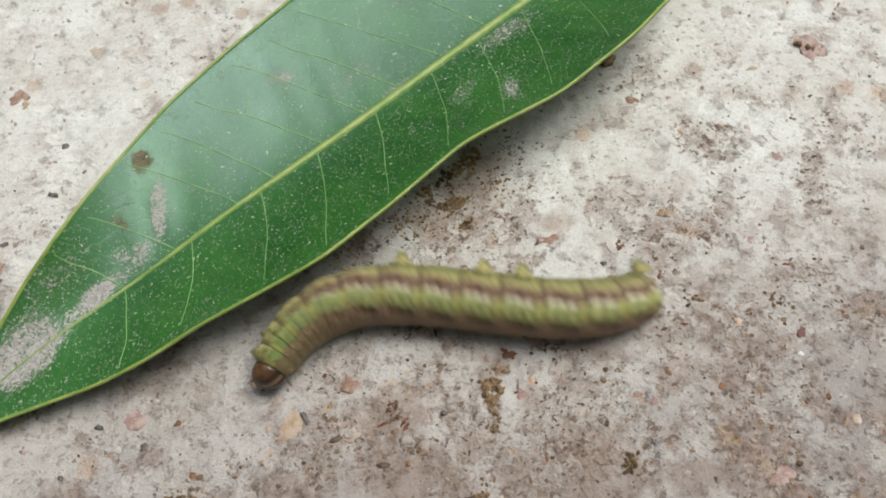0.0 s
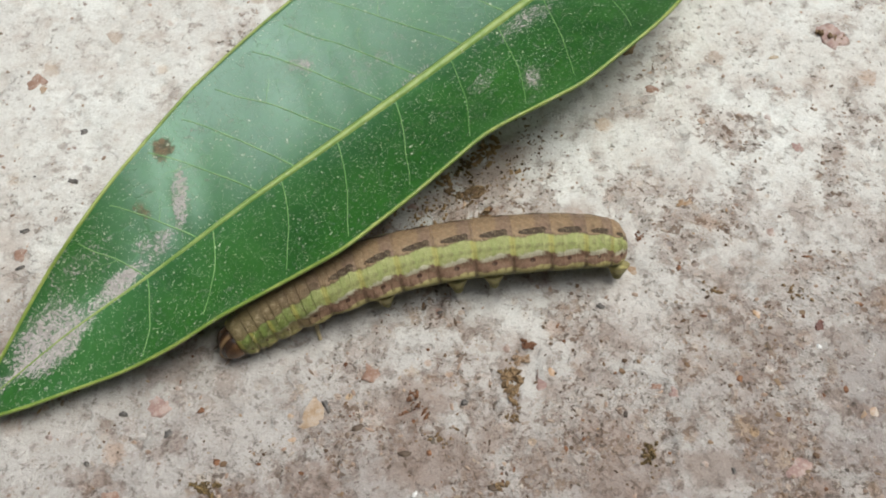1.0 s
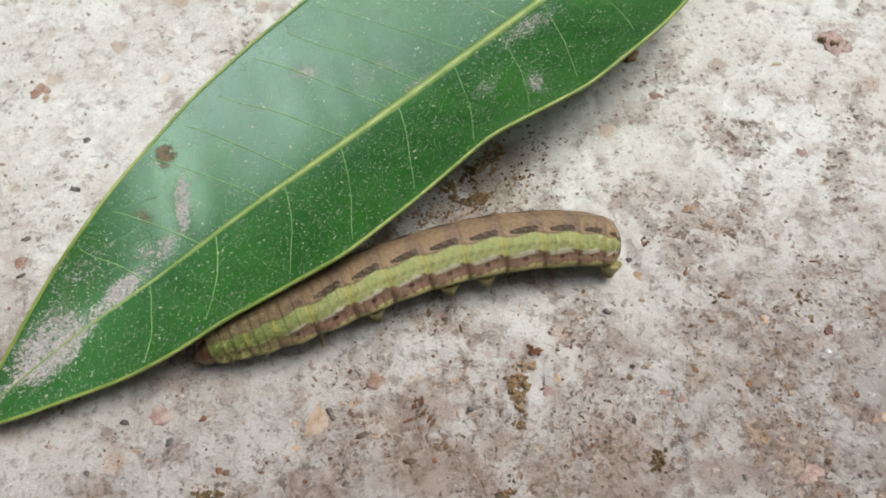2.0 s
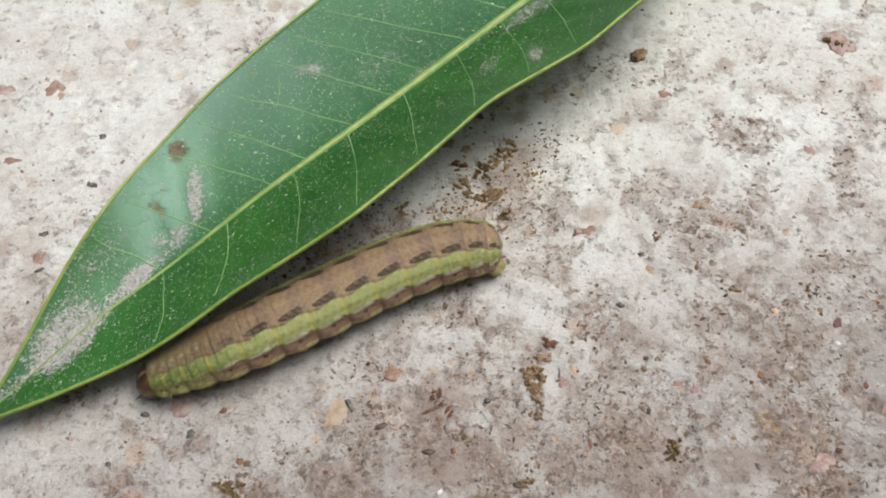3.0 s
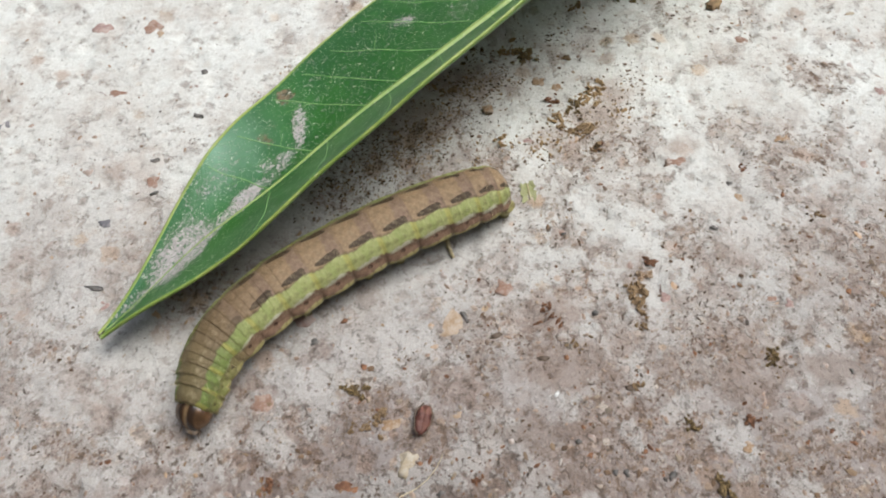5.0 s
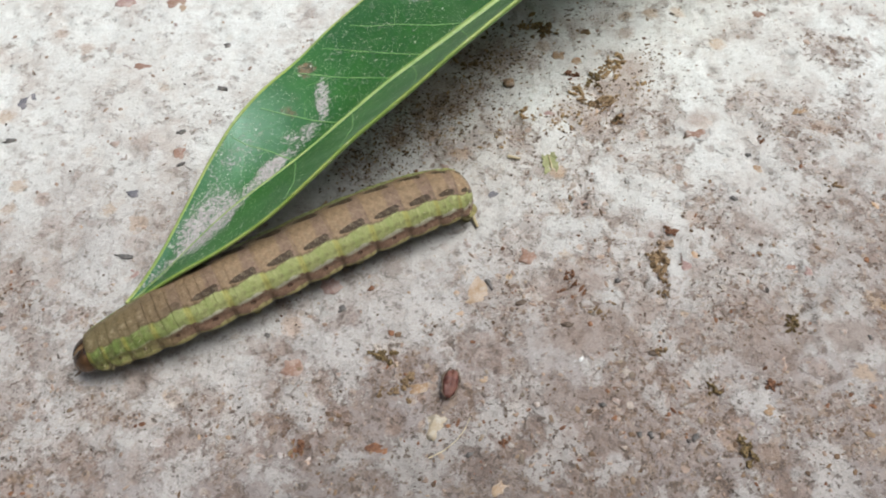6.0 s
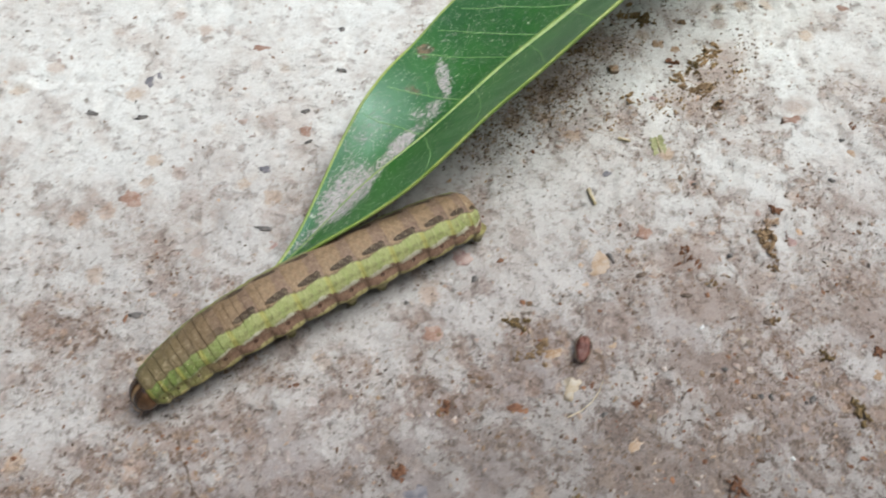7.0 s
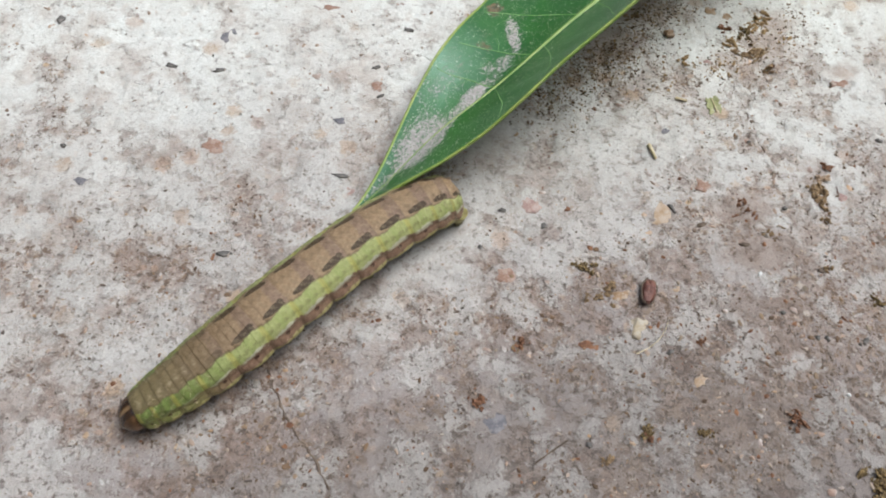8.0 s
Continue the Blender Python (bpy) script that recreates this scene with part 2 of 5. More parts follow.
    h = n.math("SUBTRACT", h, n.math("MULTIPLY", grit, 0.55))
    h = n.math("ADD", n.math("SUBTRACT", h, n.math("MULTIPLY", worn, 0.55)), n.math("MULTIPLY", l, 0.12))
    h = n.math("ADD", h, n.math("MULTIPLY", n.math("SUBTRACT", skin, rosy), 0.30))
    rough = n.math("ADD", 0.50, n.math("MULTIPLY", worn, 0.25))
    return n.done(col, n.bump(h, 0.00022, 0.75), rough)


def stone_material(name, a, b, rough=0.7, grain=900.0, veil=0.0):
    n = Nodes(name, rough, 0.4)
    co = n.coords()
    col = n.mix(n.step(n.noise(co, grain, 5, 0.65), 0.35, 0.65), a, b)
    spots = n.step(n.noise(co, grain * 4, 3, 0.7), 0.60, 0.70)
    col = n.mix(n.math("MULTIPLY", spots, 0.45), col, tuple(c * 0.4 for c in a))
    film = n.step(n.noise(co, grain * 2.6, 5, 0.75), 0.44, 0.62)
    col = n.mix(n.math("MULTIPLY", film, veil), col, (0.46, 0.43, 0.40))
    return n.done(col, n.bump(n.noise(co, grain * 3, 4), 0.00012, 0.8))


def aggregate_material():
    n = Nodes("exposed_aggregate", 0.8, 0.3)
    co = n.coords()
    r = n.node("ShaderNodeObjectInfo").outputs["Random"]
    col = n.ramp(r, ((0.0, (0.30, 0.20, 0.16)), (0.2, (0.38, 0.31, 0.27)), (0.4, (0.24, 0.20, 0.185)), (0.55, (0.44, 0.28, 0.16)), (0.7, (0.27, 0.195, 0.175)), (0.85, (0.36, 0.34, 0.325)), (1.0, (0.19, 0.135, 0.11))))
    film = n.step(n.noise(co, 1100, 5, 0.7), 0.40, 0.62)
    col = n.mix(n.math("MULTIPLY", film, 0.65), col, (0.55, 0.52, 0.49))
    col = n.mix(n.math("MULTIPLY", n.step(n.noise(co, 3800, 3), 0.62, 0.7), 0.6), col, (0.09, 0.07, 0.06))
    return n.done(col, n.bump(n.noise(co, 2600, 4), 0.00015, 0.8))


def grain_material():
    n = Nodes("loose_grit", 0.75, 0.4)
    r = n.node("ShaderNodeNewGeometry").outputs["Random Per Island"]
    col = n.ramp(r, ((0.0, (0.06, 0.05, 0.045)), (0.09, (0.16, 0.115, 0.09)), (0.38, (0.33, 0.235, 0.18)), (0.65, (0.31, 0.24, 0.19)), (0.80, (0.33, 0.30, 0.275)), (0.92, (0.32, 0.205, 0.115)), (1.0, (0.37, 0.35, 0.33))))
    return n.done(col)


def soil_material():
    n = Nodes("dark_soil", 0.95, 0.2)
    r = n.node("ShaderNodeNewGeometry").outputs["Random Per Island"]
    col = n.ramp(r, ((0.0, (0.04, 0.028, 0.02)), (0.30, (0.12, 0.08, 0.05)), (0.60, (0.25, 0.175, 0.11)), (0.85, (0.40, 0.31, 0.22)), (1.0, (0.42, 0.27, 0.12))))
    return n.done(n.mix(0.35, col, n.mix(n.noise(n.coords(), 3000), (0.02, 0.015, 0.012), (0.17, 0.12, 0.075))))


def dirt_material():
    n = Nodes("brown_dirt", 0.9, 0.25)
    r = n.node("ShaderNodeNewGeometry").outputs["Random Per Island"]
    col = n.ramp(r, ((0.0, (0.05, 0.032, 0.022)), (0.3, (0.11, 0.066, 0.042)), (0.55, (0.20, 0.125, 0.075)), (0.75, (0.30, 0.21, 0.14)), (0.88, (0.10, 0.09, 0.08)), (1.0, (0.46, 0.37, 0.28))))
    return n.done(n.mix(0.35, col, n.mix(n.noise(n.coords(), 3000), (0.03, 0.02, 0.015), (0.22, 0.16, 0.11))))


def leaf_material():
    n = Nodes("leaf_blade", 0.42, 0.98)
    # sheen tinted to imitate a bluish sky reflected in the blade
    n.bsdf.inputs["Specular Tint"].default_value = (0.68, 0.90, 0.92, 1)
    co = n.coords()
    dust, brown, side = n.attr("dust"), n.attr("brown"), n.attr("side")
    big = n.noise(co, 130, 4)
    col = n.mix(n.step(big, 0.35, 0.65), (0.011, 0.074, 0.004), (0.021, 0.108, 0.007))
    col = n.mix(n.math("MULTIPLY", n.step(n.noise(co, 500, 5), 0.48, 0.72), 0.40), col, (0.012, 0.066, 0.006))
    # fine net of veins
    warp = n.node("ShaderNodeVectorMath", operation="MULTIPLY_ADD")
    drift = n.node("ShaderNodeTexNoise")
    n.link(co, drift.inputs["Vector"])
    drift.inputs["Scale"].default_value = 700
    n.link(drift.outputs["Color"], warp.inputs[0])
    warp.inputs[1].default_value = (0.0012, 0.0012, 0.0)
    n.link(co, warp.inputs[2])
    net = n.step(n.voronoi(warp.outputs[0], 520, "DISTANCE_TO_EDGE"), 0.05, 0.0)
    net = n.math("MULTIPLY", net, n.step(n.noise(co, 160, 3), 0.40, 0.62))
    col = n.mix(n.math("MULTIPLY", net, 0.14), col, (0.09, 0.26, 0.05))
    # pale yellow-green underside
    col = n.mix(side, col, (0.16, 0.28, 0.08))
    # blotches of dead tissue, reddish and broken
    br = n.math("ADD", brown, n.math("MULTIPLY", n.math("SUBTRACT", n.noise(co, 2100, 5, 0.75), 0.5), 1.3))
    br = n.step(br, 0.40, 0.72)
    col = n.mix(n.math("MULTIPLY", br, 0.80), col, n.mix(n.step(n.noise(co, 2600, 4, 0.7), 0.38, 0.62), (0.20, 0.105, 0.065), (0.055, 0.032, 0.02)))
    # settled dust: specks of several sizes everywhere, a film of grains where it lay thick
    gate = n.step(n.noise(co, 240, 5, 0.65), 0.36, 0.66, 0.70, 1.35)
    speck = None
    for scale, rarity, fat in ((9000, 0.84, 0.30), (4300, 0.955, 0.26)):
        cell, dist = n.voronoi(warp.outputs[0], scale, out="Color"), n.voronoi(warp.outputs[0], scale)
        dense = n.math("ADD", n.math("MULTIPLY", gate, 0.16 if scale > 5000 else 0.09), n.math("MULTIPLY", dust, 0.3))
        keep = n.step(n.math("ADD", n.split(cell, 0), dense), rarity, rarity + 0.02)
        size = n.math("MULTIPLY", n.math("POWER", n.split(cell, 1), 2.0), fat)
        dot = n.math("MULTIPLY", keep, n.step(n.math("SUBTRACT", dist, size), 0.24, 0.06))
        dot = n.math("MULTIPLY", dot, n.math("ADD", 0.35, n.math("MULTIPLY", n.split(cell, 2), 0.5)))
        speck = dot if speck is None else n.math("MAXIMUM", speck, dot)
    speck = n.math("MULTIPLY", speck, n.math("SUBTRACT", 1.0, side))
    col = n.mix(speck, col, (0.56, 0.58, 0.46))
    grains = n.voronoi(warp.outputs[0], 6500, out="Color")
    cr = n.math("ADD", dust, n.math("MULTIPLY", n.math("SUBTRACT", n.noise(co, 900, 6, 0.75), 0.5), 1.1))
    cr = n.math("ADD", cr, n.math("MULTIPLY", n.math("SUBTRACT", n.split(grains, 0), 0.5), 0.95))
    crust = n.step(cr, 0.38, 0.88)
    film = n.math("MULTIPLY", n.step(dust, 0.10, 0.75), 0.18)
    shade = n.mix(n.split(grains, 1), (0.48, 0.42, 0.42), (0.31, 0.265, 0.27))
    col = n.mix(n.math("MAXIMUM", film, n.math("MULTIPLY", crust, 0.86)), col, shade)
    rough = n.math("ADD", n.math("ADD", 0.40, n.math("MULTIPLY", n.noise(co, 300, 4), 0.10)), n.math("MULTIPLY", n.math("MAXIMUM", crust, br), 0.42))
    h = n.math("ADD", n.math("MULTIPLY", n.noise(co, 1600, 3), 0.3), n.math("MULTIPLY", net, -0.12))
    h = n.math("ADD", h, n.math("MULTIPLY", n.math("MAXIMUM", crust, speck), 0.5))
    return n.done(col, n.bump(h, 0.00010, 0.8), rough, sss=0.06, scale=0.0006)


def vein_material(name, a, b, rough=0.45):
    n = Nodes(name, rough, 0.4)
    co = n.coords()
    col = n.mix(n.step(n.noise(co, 420, 4), 0.35, 0.65), a, b)
    col = n.mix(n.math("MULTIPLY", n.step(n.noise(co, 2200, 4, 0.7), 0.58, 0.68), 0.45), col, (0.45, 0.42, 0.30))
    return n.done(col, n.bump(n.noise(co, 3000, 3), 0.00006, 0.8))


def skin_material():
    """Striped skin: ang is the angle from the back in degrees, along runs 0 to 1 over a ring, fore is 0 at the tail and 1 at the neck."""
    n = Nodes("caterpillar_skin", 0.42, 0.28)
    co = n.coords()
    ang, along, fore = n.attr("ang"), n.attr("along"), n.attr("fore")
    wob = n.math("MULTIPLY", n.math("SUBTRACT", n.noise(co, 1300, 4, 0.65), 0.5), 13.0)
    ang2 = n.math("ADD", ang, wob)
    wave = n.math("MULTIPLY", n.math("SINE", n.math("MULTIPLY", along, 6.283)), 2.5)
    ang2 = n.math("ADD", ang2, wave)
    mott = n.noise(co, 1500, 5, 0.7)
    mid_off = n.math("ABSOLUTE", n.math("SUBTRACT", along, 0.5))
    back = n.mix(n.step(mott, 0.35, 0.65), (0.32, 0.228, 0.148), (0.22, 0.155, 0.098))
    rosy = n.mix(n.step(mott, 0.35, 0.65), (0.26, 0.185, 0.142), (0.18, 0.122, 0.092))
    # each segment: a rosy grey fold behind, tan folds before it
    patchy = n.math("ADD", along, n.math("MULTIPLY", n.math("SUBTRACT", n.noise(co, 620, 4, 0.65), 0.5), 0.45))
    back = n.mix(n.step(patchy, 0.34, 0.26), back, rosy)
    back = n.mix(n.step(n.noise(co, 3600, 3, 0.6), 0.56, 0.66, 0.0, 0.30), back, (0.42, 0.32, 0.21))
    back = n.mix(n.step(n.noise(co, 2300, 4, 0.7), 0.57, 0.66, 0.0, 0.35), back, (0.13, 0.09, 0.055))
    back = n.mix(n.step(fore, 0.55, 0.85, 0.0, 0.75), back, n.mix(mott, (0.19, 0.13, 0.078), (0.105, 0.075, 0.044)))
    lime = n.mix(n.step(n.noise(co, 900, 3), 0.35, 0.65), (0.39, 0.43, 0.20), (0.29, 0.335, 0.13))
    lime = n.mix(n.step(fore, 0.62, 0.92), lime, n.mix(mott, (0.165, 0.225, 0.06), (0.085, 0.135, 0.03)))
    lime = n.mix(n.step(n.noise(co, 1800, 4, 0.7), 0.55, 0.66, 0.0, 0.5), lime, (0.44, 0.45, 0.25))
    # greener and yellower folds by turns
    turns = n.math("SINE", n.math("ADD", n.math("MULTIPLY", along, 12.57), n.math("MULTIPLY", n.noise(co, 400, 2), 3.0)))
    lime = n.mix(n.step(turns, 0.1, 0.9, 0.0, 0.34), lime, (0.22, 0.30, 0.09))
    lime = n.mix(n.math("MULTIPLY", n.step(mid_off, 0.38, 0.48), 0.42), lime, (0.46, 0.40, 0.10))
    rust = n.mix(n.step(mott, 0.35, 0.65), (0.25, 0.16, 0.118), (0.155, 0.095, 0.068))
    rust = n.mix(n.step(fore, 0.72, 0.90), rust, (0.20, 0.215, 0.075))
    pale = n.mix(n.step(mott, 0.4, 0.6), (0.40, 0.38, 0.17), (0.29, 0.265, 0.115))
    belly = n.mix(n.step(mott, 0.35, 0.65), (0.25, 0.28, 0.11), (0.19, 0.19, 0.08))
    col = n.mix(n.step(ang2, 34.5, 38.0), back, lime)
    line = n.math("MULTIPLY", n.step(ang2, 65.0, 67.5), n.step(n.math("ADD", ang2, n.math("MULTIPLY", fore, 6.0)), 77.0, 74.5))
    col = n.mix(n.step(ang2, 68.0, 70.5), col, rust)
    col = n.mix(n.math("MULTIPLY", line, n.math("MULTIPLY", n.step(n.math("ADD", n.math("ABSOLUTE", n.math("SUBTRACT", along, 0.52)), n.math("MULTIPLY", n.noise(co, 900, 4), 0.4)), 0.58, 0.44), n.step(fore, 0.86, 0.70, 0.15, 0.85))), col, (0.56, 0.56, 0.46))
    col = n.mix(n.step(ang2, 91.0, 94.0), col, pale)
    col = n.mix(n.step(ang2, 102.0, 107.0), col, belly)
    # one dark dash a ring on the border of the back
    # each dash is blunt behind and runs to a point in front
    lean = n.math("MULTIPLY", n.math("SUBTRACT", along, 0.5), 5.0)
    wide = n.math("SUBTRACT", 8.0, n.math("MULTIPLY", along, 4.6))
    d1 = n.math("DIVIDE", n.math("SUBTRACT", n.math("SUBTRACT", ang, 28.0), lean), wide)
    d2 = n.math("DIVIDE", n.math("SUBTRACT", along, 0.45), 0.33)
    dash = n.math("ADD", n.math("POWER", n.math("ABSOLUTE", d1), 3.0), n.math("POWER", n.math("ABSOLUTE", d2), 3.0))
    dash = n.math("ADD", dash, n.math("MULTIPLY", n.math("SUBTRACT", n.noise(co, 1100, 5, 0.75), 0.5), 3.6))
    dash = n.math("MULTIPLY", n.step(dash, 1.35, 0.65), n.step(fore, 0.82, 0.66, 0.12, 1.0))
    col = n.mix(n.math("MULTIPLY", dash, 0.95), col, n.mix(mott, (0.014, 0.009, 0.005), (0.065, 0.040, 0.020)))
    thin = n.math("MULTIPLY", n.step(n.math("ABSOLUTE", n.math("SUBTRACT", ang2, 35.5)), 3.0, 1.0), 0.42)
    col = n.mix(thin, col, (0.055, 0.04, 0.018))
    # breathing holes
    s1 = n.math("DIVIDE", n.math("SUBTRACT", ang, 81.0), 4.0)
    s2 = n.math("DIVIDE", n.math("SUBTRACT", along, 0.5), 0.075)
    hole = n.step(n.math("ADD", n.math("MULTIPLY", s1, s1), n.math("MULTIPLY", s2, s2)), 1.2, 0.6)
    col = n.mix(n.math("MULTIPLY", hole, 0.85), col, (0.035, 0.012, 0.010))
    # seams low on the flanks, darkened in the colour like shaded creases
    seam = n.math("MULTIPLY", n.step(mid_off, 0.40, 0.49), n.step(ang2, 66.0, 84.0))
    col = n.mix(n.math("MULTIPLY", seam, 0.5), col, (0.05, 0.03, 0.018))
    # duller, greener shoulders
    col = n.mix(n.math("MULTIPLY", n.step(fore, 0.70, 0.94), n.step(ang2, 41.0, 30.0, 0.0, 0.75)), col, n.mix(mott, (0.17, 0.145, 0.07), (0.095, 0.085, 0.04)))
    # creases between the rings and fine folds on them, their shade painted in
    col = n.mix(n.step(mid_off, 0.475, 0.50, 0.0, 0.14), col, (0.10, 0.065, 0.035))
    patch = n.step(n.noise(co, 800, 3, 0.6), 0.42, 0.60)
    line2 = n.math("ABSOLUTE", n.math("SUBTRACT", n.math("ABSOLUTE", n.math("SUBTRACT", along, 0.45)), 0.22))
    col = n.mix(n.math("MULTIPLY", patch, n.step(line2, 0.030, 0.008, 0.0, 0.16)), col, (0.08, 0.055, 0.03))
    fold = n.math("SINE", n.math("ADD", n.math("MULTIPLY", along, 31.0), n.math("MULTIPLY", n.noise(co, 520, 3), 11.0)))
    h = n.math("ADD", n.math("MULTIPLY", fold, 0.012), n.math("MULTIPLY", n.noise(co, 2100, 5, 0.72), 0.75))
    blot = n.noise(co, 1000, 6, 0.72)
    col = n.mix(n.step(blot, 0.50, 0.61, 0.0, 0.42), col, n.mix(mott, (0.15, 0.115, 0.07), (0.085, 0.064, 0.036)))
    col = n.mix(n.step(blot, 0.46, 0.36, 0.0, 0.42), col, n.mix(mott, (0.46, 0.40, 0.29), (0.36, 0.30, 0.20)))
    col = n.mix(1.0, col, (0.91, 0.87, 0.80), "MULTIPLY")
    return n.done(col, n.bump(h, 0.00020, 0.9), n.math("ADD", 0.40, n.math("MULTIPLY", mott, 0.2)))


def head_material():
    n = Nodes("head_capsule", 0.26, 0.5)
    co = n.coords()
    lat = n.attr("lat")
    mott = n.noise(co, 1400, 4)
    col = n.mix(n.step(mott, 0.35, 0.65), (0.12, 0.062, 0.028), (0.06, 0.032, 0.016))
    dark = n.math("MULTIPLY", n.step(lat, 0.10, 0.17), n.step(lat, 0.58, 0.40))
    col = n.mix(n.math("MULTIPLY", dark, 0.9), col, (0.022, 0.013, 0.009))
    col = n.mix(n.step(lat, 0.10, 0.06), col, (0.17, 0.11, 0.055))
    return n.done(col, n.bump(n.noise(co, 3200, 3), 0.00005, 0.7))


M_CONCRETE = concrete_material()
M_AGGREGATE = aggregate_material()
M_GRIT = grain_material()
M_SOIL = soil_material()
M_DIRT = dirt_material()
M_LEAF = leaf_material()
M_MIDRIB = vein_material("midrib_green", (0.25, 0.33, 0.10), (0.16, 0.26, 0.06))
M_VEIN = vein_material("vein_green", (0.13, 0.27, 0.085), (0.22, 0.37, 0.15), 0.5)
M_MARGIN = vein_material("margin_green", (0.27, 0.33, 0.085), (0.17, 0.25, 0.05))
M_SKIN = skin_material()
M_HEAD = head_material()
M_PINK = stone_material("pink_stone", (0.22, 0.125, 0.09), (0.29, 0.185, 0.14), 0.8, 900.0, 0.3)
M_TAN = stone_material("tan_stone", (0.31, 0.215, 0.135), (0.37, 0.28, 0.205), 0.8, 900.0, 0.35)
M_OCHRE = stone_material("ochre_stone", (0.25, 0.155, 0.085), (0.33, 0.23, 0.145), 0.8, 900.0, 0.4)
M_MAUVE = stone_material("mauve_stone", (0.26, 0.165, 0.15), (0.36, 0.25, 0.22), 0.8, 900.0, 0.4)
M_GREY = stone_material("grey_stone", (0.10, 0.097, 0.112), (0.175, 0.165, 0.18), 0.8, 900.0, 0.15)
M_CREAM = stone_material("cream_stone", (0.34, 0.275, 0.19), (0.41, 0.355, 0.275), 0.8, 900.0, 0.4)
M_BLACK = stone_material("black_grit", (0.075, 0.07, 0.068), (0.22, 0.20, 0.185), 0.7)
M_BROWN = stone_material("brown_clod", (0.13, 0.085, 0.05), (0.31, 0.21, 0.115), 0.95, 1500)
M_MOSS = stone_material("mossy_clod", (0.048, 0.033, 0.017), (0.25, 0.172, 0.078), 0.95, 1200)
M_SEED = stone_material("seed_coat", (0.08, 0.026, 0.021), (0.16, 0.07, 0.052), 0.5, 1300)
M_RUST = stone_material("rusty_crumb", (0.10, 0.045, 0.026), (0.25, 0.125, 0.07), 0.9, 1500)
M_STRAW = stone_material("straw", (0.42, 0.34, 0.20), (0.55, 0.47, 0.32), 0.6)
M_STICK = stone_material("dark_fibre", (0.08, 0.055, 0.04), (0.16, 0.12, 0.09), 0.7)
M_FRAG = stone_material("dry_leaf_bit", (0.22, 0.23, 0.10), (0.34, 0.34, 0.19), 0.8)
M_WHITE = stone_material("quartz", (0.60, 0.60, 0.59), (0.74, 0.74, 0.73), 0.25)


# ---- ground: one sheet of worn concrete ----


def wear_at(x, y):
    """How far the pale skin has worn off, in plan millimetres."""
    def blob(cx, cy, r, k):
        return 0.6 * k * np.exp(-((x - cx) ** 2 + (y - cy) ** 2) / (2 * r * r))
    w = 0.16 + 1.45 * (fbm(x / 4.6 + 0.6 * fbm(y / 6.0, x / 6.0, 55, 2), y / 4.6, 3, 4) - 0.5)
    w = w + blob(3, 13, 8, 0.28) + blob(22, 22, 11, 0.24) + blob(-20, -3, 11, 0.30) + blob(-2, 2, 9, 0.30)
    w = w + blob(-57, 17, 9, 0.22) + blob(-27, 12, 7, 0.10) + blob(12, 30, 8, 0.18) + blob(-7, 36, 9, 0.15)
    w = w + blob(-42, 46, 15, -0.34) + blob(24, 50, 12, -0.20) + blob(-55, 32, 10, -0.22) + blob(-15, 17, 6, -0.16) + blob(8, 40, 6, -0.12)
    w = w - 0.20 * smooth(-18, -42, x) * smooth(8, 28, y) - 0.08 * smooth(38, 55, y)
    return np.clip(w, 0, 1)


def shade_dirt_at(x, y):
    """Painted light falloff and dirt towards the near edge, in plan millimetres."""
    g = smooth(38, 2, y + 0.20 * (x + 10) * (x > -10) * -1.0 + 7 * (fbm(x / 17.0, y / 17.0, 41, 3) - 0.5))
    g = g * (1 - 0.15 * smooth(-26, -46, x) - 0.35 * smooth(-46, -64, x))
    # local dips and rises trim the painted brightness
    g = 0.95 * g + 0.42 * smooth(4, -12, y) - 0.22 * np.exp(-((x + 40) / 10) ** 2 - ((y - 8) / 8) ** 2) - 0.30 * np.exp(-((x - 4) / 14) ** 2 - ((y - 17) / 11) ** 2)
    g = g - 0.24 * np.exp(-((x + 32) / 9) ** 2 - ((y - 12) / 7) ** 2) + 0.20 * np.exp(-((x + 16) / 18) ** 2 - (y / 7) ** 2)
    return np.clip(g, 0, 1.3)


# soaked-in brown stains: place, half sizes and strength (plan millimetres)
STAINS_EAST = ((-5.7, 15.9, 2.4, 1.4, 0.8), (-4.2, 11.4, 3.6, 1.9, 0.8), (-0.4, 13.6, 1.3, 1.1, 0.7), (3.5, 11.4, 1.7, 1.3, 0.55), (8.8, 10.5, 2.8, 2.4, 0.6),
               (12.4, 11.3, 1.5, 1.6, 0.6), (16.1, 10.9, 2.3, 1.4, 0.75), (-6.1, 6.3, 3.5, 0.8, 0.8), (10.1, 20.6, 2.5, 1.5, 0.5), (21.2, 21.0, 3.5, 1.1, 0.5),
               (4.6, 17.2, 1.1, 1.9, 0.5), (10.3, 14.0, 1.9, 1.4, 0.45), (1.7, 19.7, 1.6, 1.7, 0.6), (13.1, 42.2, 1.6, 1.0, 0.45), (7.0, 32.1, 2.2, 1.5, 0.5))
